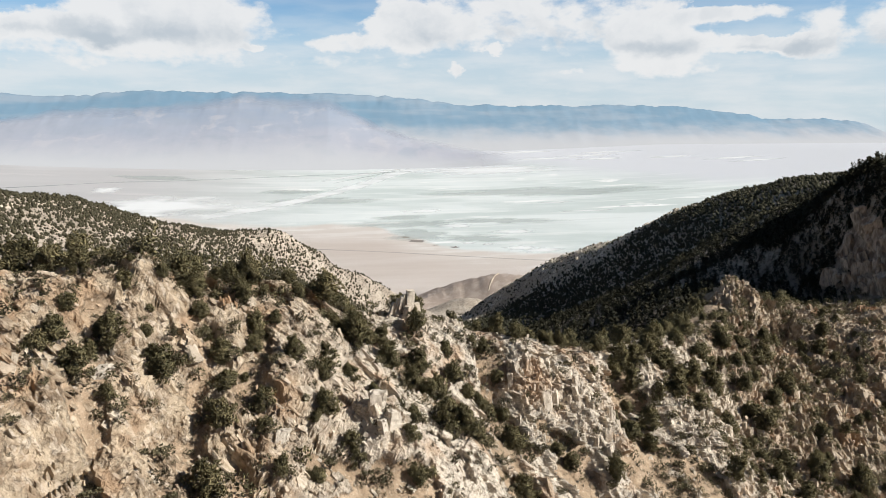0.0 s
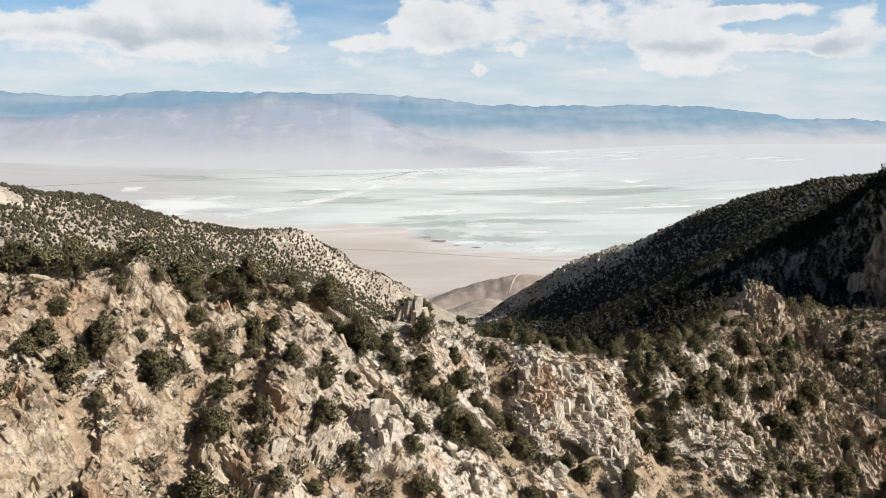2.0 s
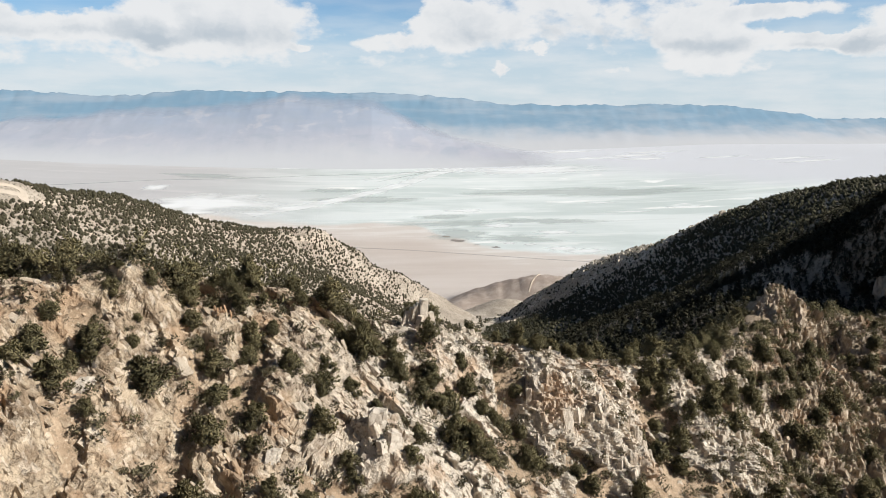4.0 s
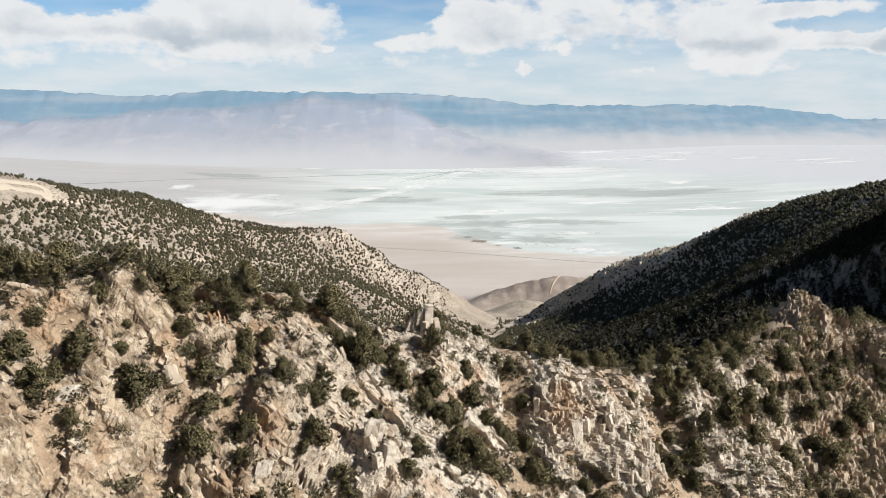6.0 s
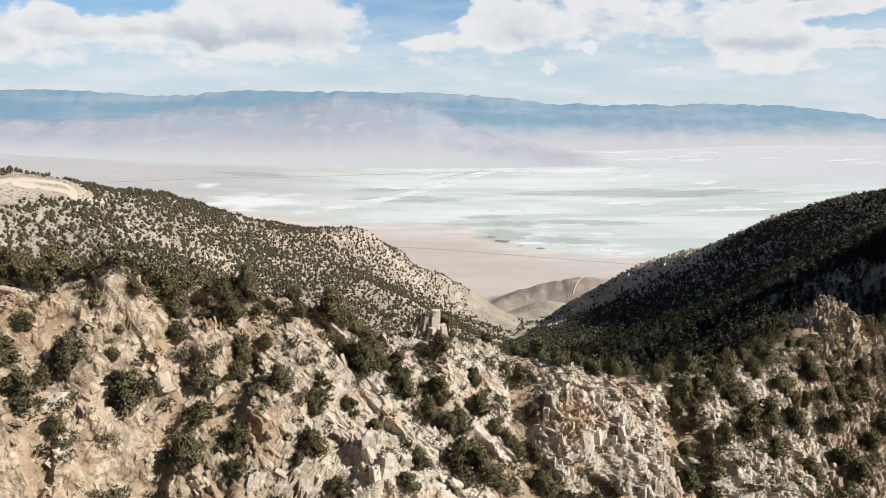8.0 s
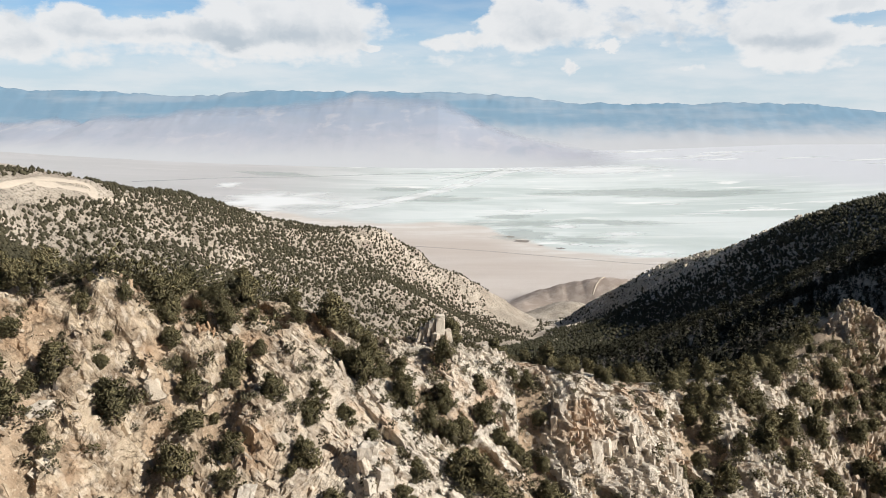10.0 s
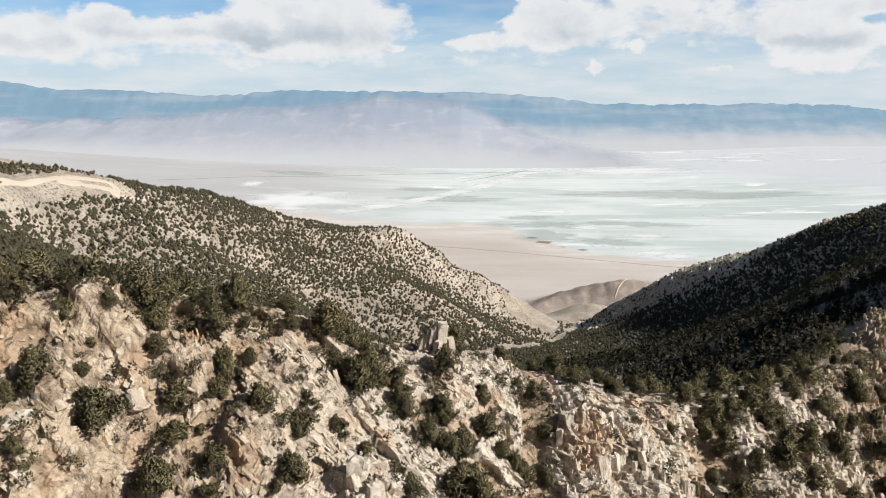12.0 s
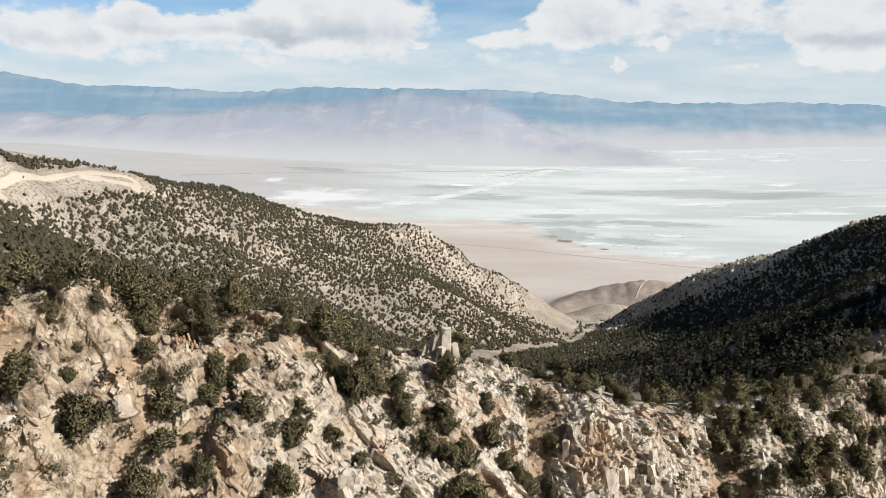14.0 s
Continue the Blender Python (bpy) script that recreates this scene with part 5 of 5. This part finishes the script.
def outcrop(x, y, wide, deep, tall, count, upright, label, mats=None, seed=0):
    """A standing mass of jointed blocks, highest in its middle."""
    rng = np.random.default_rng(900 + seed)
    mass = new("rock_outcrop")
    z0 = spot(x, y)
    mass.matrix_basis = pose(x, y, z0)
    for k in range(int(count * (1.6 if label == CLIFF else 2.6 if upright else 1.5))):
        u, v = rng.uniform(-1, 1), rng.uniform(-1, 1)
        px, py = x + u * wide / 2, y + v * deep / 2
        hh = tall * (1 - 0.55 * u * u) * rng.uniform(0.35, 0.95)
        me = (COLUMNS if label == CLIFF else FORMS)[int(rng.integers(12))]
        if mats:
            me = DYED[mats.name][int(rng.integers(6))]
        ob = part("block", me, mass)
        if upright:
            fat = rng.uniform(0.7, 1.5)
            lean, turn = ((0.09, rng.normal(0.3, 0.45)) if label == CLIFF else (0.16, rng.uniform(0, 6.28)))
            m = axes((rng.normal(-0.10, lean), rng.normal(0.08, lean), 1), turn) @ Matrix.Diagonal((hh * (0.26 if label == CLIFF else 0.34) * fat, hh * 0.44 * fat, hh * (0.95 if label == CLIFF else 0.72), 1))
            up = -hh * (0.18 if label == CLIFF else 0.06)
        else:
            w = joint_way(rng, x)
            m = axes(w, rng.normal(0, 0.35)) @ Matrix.Diagonal((hh * 0.8, hh * 0.6, hh * 1.15, 1))
            up = hh * 0.08
        ob.matrix_basis = Matrix.Translation((px - x, py - y, spot(px, py) - z0 + up)) @ m
    return tagged(mass, label, "rock", "rock outcrops")


COLUMNS = [rock_mesh("block", 840 + i, (0.50 + 0.35 * (i % 3) / 2, 0.42, 1.15), 7, ROCK, (0.0, 0.22), 0.14) for i in range(12)]
DYED = {m.name: [rock_mesh("block", 800 + i, (0.42 + 0.3 * (i % 3) / 2, 0.3, 1.0), 10, m) for i in range(6)] for m in (OCHRE, BROWN)}
TOWER, SLABS, CLIFF = "bulky cream granite outcrop crowning the ridge", "stacked dipping slabs of pale granite on the slope", "tall jointed granite cliff with dark upright cracks"
TOWERS = [(-18.8, 61.6, 7.0, 3.0, 2.3, 18, True, TOWER), (-16.0, 61.8, 4.0, 2.5, 2.2, 10, True, TOWER), (17.2, 88.3, 2.8, 1.6, 4.4, 7, True, TOWER), (13.6, 86.4, 4.0, 2.0, 2.6, 11, True, TOWER),
         (2.6, 80.3, 3.2, 2.0, 3.0, 9, True, TOWER), (61.0, 105.5, 5.0, 3.0, 3.8, 9, True, TOWER), (69.0, 109.0, 5.0, 3.0, 3.8, 9, True, TOWER), (103.0, 166.0, 9.0, 4.0, 6.0, 14, True, TOWER),
         (95.0, 158.0, 6.0, 4.0, 4.5, 10, True, TOWER), (84.0, 133.0, 5.0, 3.0, 4.0, 8, True, TOWER)]
STACKS = [(-0.8, 67.0, 6.0, 4.0, 2.0, 18, False, SLABS), (1.2, 60.8, 5.0, 4.0, 1.9, 16, False, SLABS), (-1.8, 57.2, 4.0, 3.0, 1.6, 12, False, SLABS), (11.2, 81.0, 5.0, 4.0, 1.9, 16, False, SLABS),
         (6.6, 68.0, 3.0, 4.0, 1.5, 10, False, SLABS), (-21.4, 53.6, 4.0, 3.0, 1.7, 12, False, SLABS), (-20.2, 48.6, 5.0, 3.0, 2.0, 14, False, SLABS), (-23.6, 47.6, 5.0, 4.0, 2.3, 14, False, SLABS),
         (-13.5, 49.5, 5.0, 4.0, 1.8, 12, False, SLABS), (-6.2, 52.4, 5.0, 3.0, 1.7, 12, False, SLABS)]
CRAGS = [(26.2, 83.6, 4.0, 3.0, 6.0, 9, True, CLIFF), (30.3, 82.0, 4.0, 3.0, 6.4, 9, True, CLIFF), (34.6, 82.6, 4.0, 3.0, 5.4, 9, True, CLIFF), (39.6, 82.4, 4.0, 3.0, 6.2, 9, True, CLIFF),
         (27.0, 77.6, 5.0, 3.0, 4.4, 9, True, CLIFF), (36.0, 77.0, 6.0, 3.0, 4.6, 10, True, CLIFF), (50.5, 92.6, 5.0, 3.0, 4.6, 10, True, CLIFF), (56.0, 88.0, 5.0, 3.0, 4.0, 9, True, CLIFF)]
for k, (x, y, wide, deep, tall, count, upright, label) in enumerate(TOWERS + STACKS + CRAGS):
    outcrop(x, y, wide, deep, tall, count, upright, label, None, k)
for k, (x, y, mat) in enumerate([(131, 177, None), (142, 173, BROWN), (150, 186, BROWN), (122, 168, None), (137, 160, OCHRE), (150, 166, BROWN), (114, 152, None), (147, 204, BROWN)]):
    outcrop(x, y, 8.0, 5.0, 6.0, 8, True, "weathered brown granite spur below the cliff" if mat else "pale granite spur below the cliff", mat, 60 + k)
outcrop(-9.3, 62.6, 2.6, 1.6, 1.8, 9, True, "rust-stained orange granite knob on the slope", OCHRE, 40)

rng = np.random.default_rng(23)
for i, (x, y, z) in enumerate(zip(*rock_spots(rng, 250))):
    ob = new("rock", FORMS[i % len(FORMS)])
    ob.parent = ground
    ob.matrix_basis = rock_pose(rng, x, y, z, rng.uniform(0.7, 1.9) * (1.5 if x > 18 else 1.0))

CLIFFS = [rock_mesh("rock", 700 + i, (0.32 + 0.3 * (i % 3) / 2, 0.25 + 0.2 * (i % 4) / 3, 1.0), 10, BROWN) for i in range(12)]
for i in range(48):
    x, y = rng.uniform(153, 162), rng.uniform(162, 198)
    ob = new("rock", CLIFFS[i % len(CLIFFS)])
    ob.parent = ground
    ob.matrix_basis = rock_pose(rng, x, y, spot(x, y) + 0.8, rng.uniform(6, 10))


def rubble(name, count, size, label, seed, spots=rock_spots, mat=ROCK):
    rng = np.random.default_rng(seed)
    forms = []
    for me in CHIPS:
        me.calc_loop_triangles()
        forms.append((np.array([q.co[:] for q in me.vertices]), np.array([t.vertices[:] for t in me.loop_triangles])))
    verts, faces, base = [], [], 0
    for i, (x, y, z) in enumerate(zip(*spots(rng, count))):
        m = np.array(rock_pose(rng, x, y, z, size[0] * (size[1] / size[0]) ** (rng.random() ** 1.4) * (1.7 if 50 < x < 130 and y < 200 else 1.0)))
        v, f = forms[i % len(forms)]
        verts.append(v @ m[:3, :3].T + m[:3, 3])
        faces.append(f + base)
        base += len(v)
    v, f = np.concatenate(verts), np.concatenate(faces)
    me = bpy.data.meshes.new(name)
    me.vertices.add(len(v))
    me.vertices.foreach_set("co", v.ravel())
    me.loops.add(f.size)
    me.loops.foreach_set("vertex_index", f.ravel())
    me.polygons.add(len(f))
    me.polygons.foreach_set("loop_start", np.arange(len(f)) * 3)
    me.polygons.foreach_set("use_smooth", np.zeros(len(f), bool))
    me.update(calc_edges=True)
    me.materials.append(mat)
    return tagged(new(name, me), label, "rocks", kind="stuff")


rubble("broken_rock", 8500, (0.28, 1.0), "broken pale granite slabs covering the ridge", 31)
rubble("rock_rubble", 3500, (0.2, 0.5), "loose granite rubble and scree on the ridge", 32)


def hill_rock_spots(rng, count):
    """Most on the bare spur, some between the trees of the shaded hillside."""
    n = count * 8
    x, y = rng.uniform(40, 300, n), rng.uniform(240, 880, n)
    canyon = np.interp(y, [150, 240, 430, 620, 880, 1000], [66, 58, 3, 70, 126, 135])
    edge = np.interp(y, [260, 395, 520, 645, 780, 910, 960], [255, 299, 280, 253, 221, 167, 140])
    spur = smooth(600, 680, y + 1.1 * (x - 180) + 90 * (fbm(x / 40, y / 40, 33) - 0.5))
    keep = (x > canyon + 10) & (x < edge + 3) & (rng.random(n) < 0.02 * (y > 420) + 0.9 * spur * smooth(0.36, 0.52, fbm(x / 22, y / 22, 37)))
    x, y = x[keep][:count], y[keep][:count]
    return x, y, land(x, y)


rubble("hillside_rocks", 4200, (1.2, 4.8), "pale grey granite outcrops and boulders on the far hillside", 34, hill_rock_spots, WHITE)
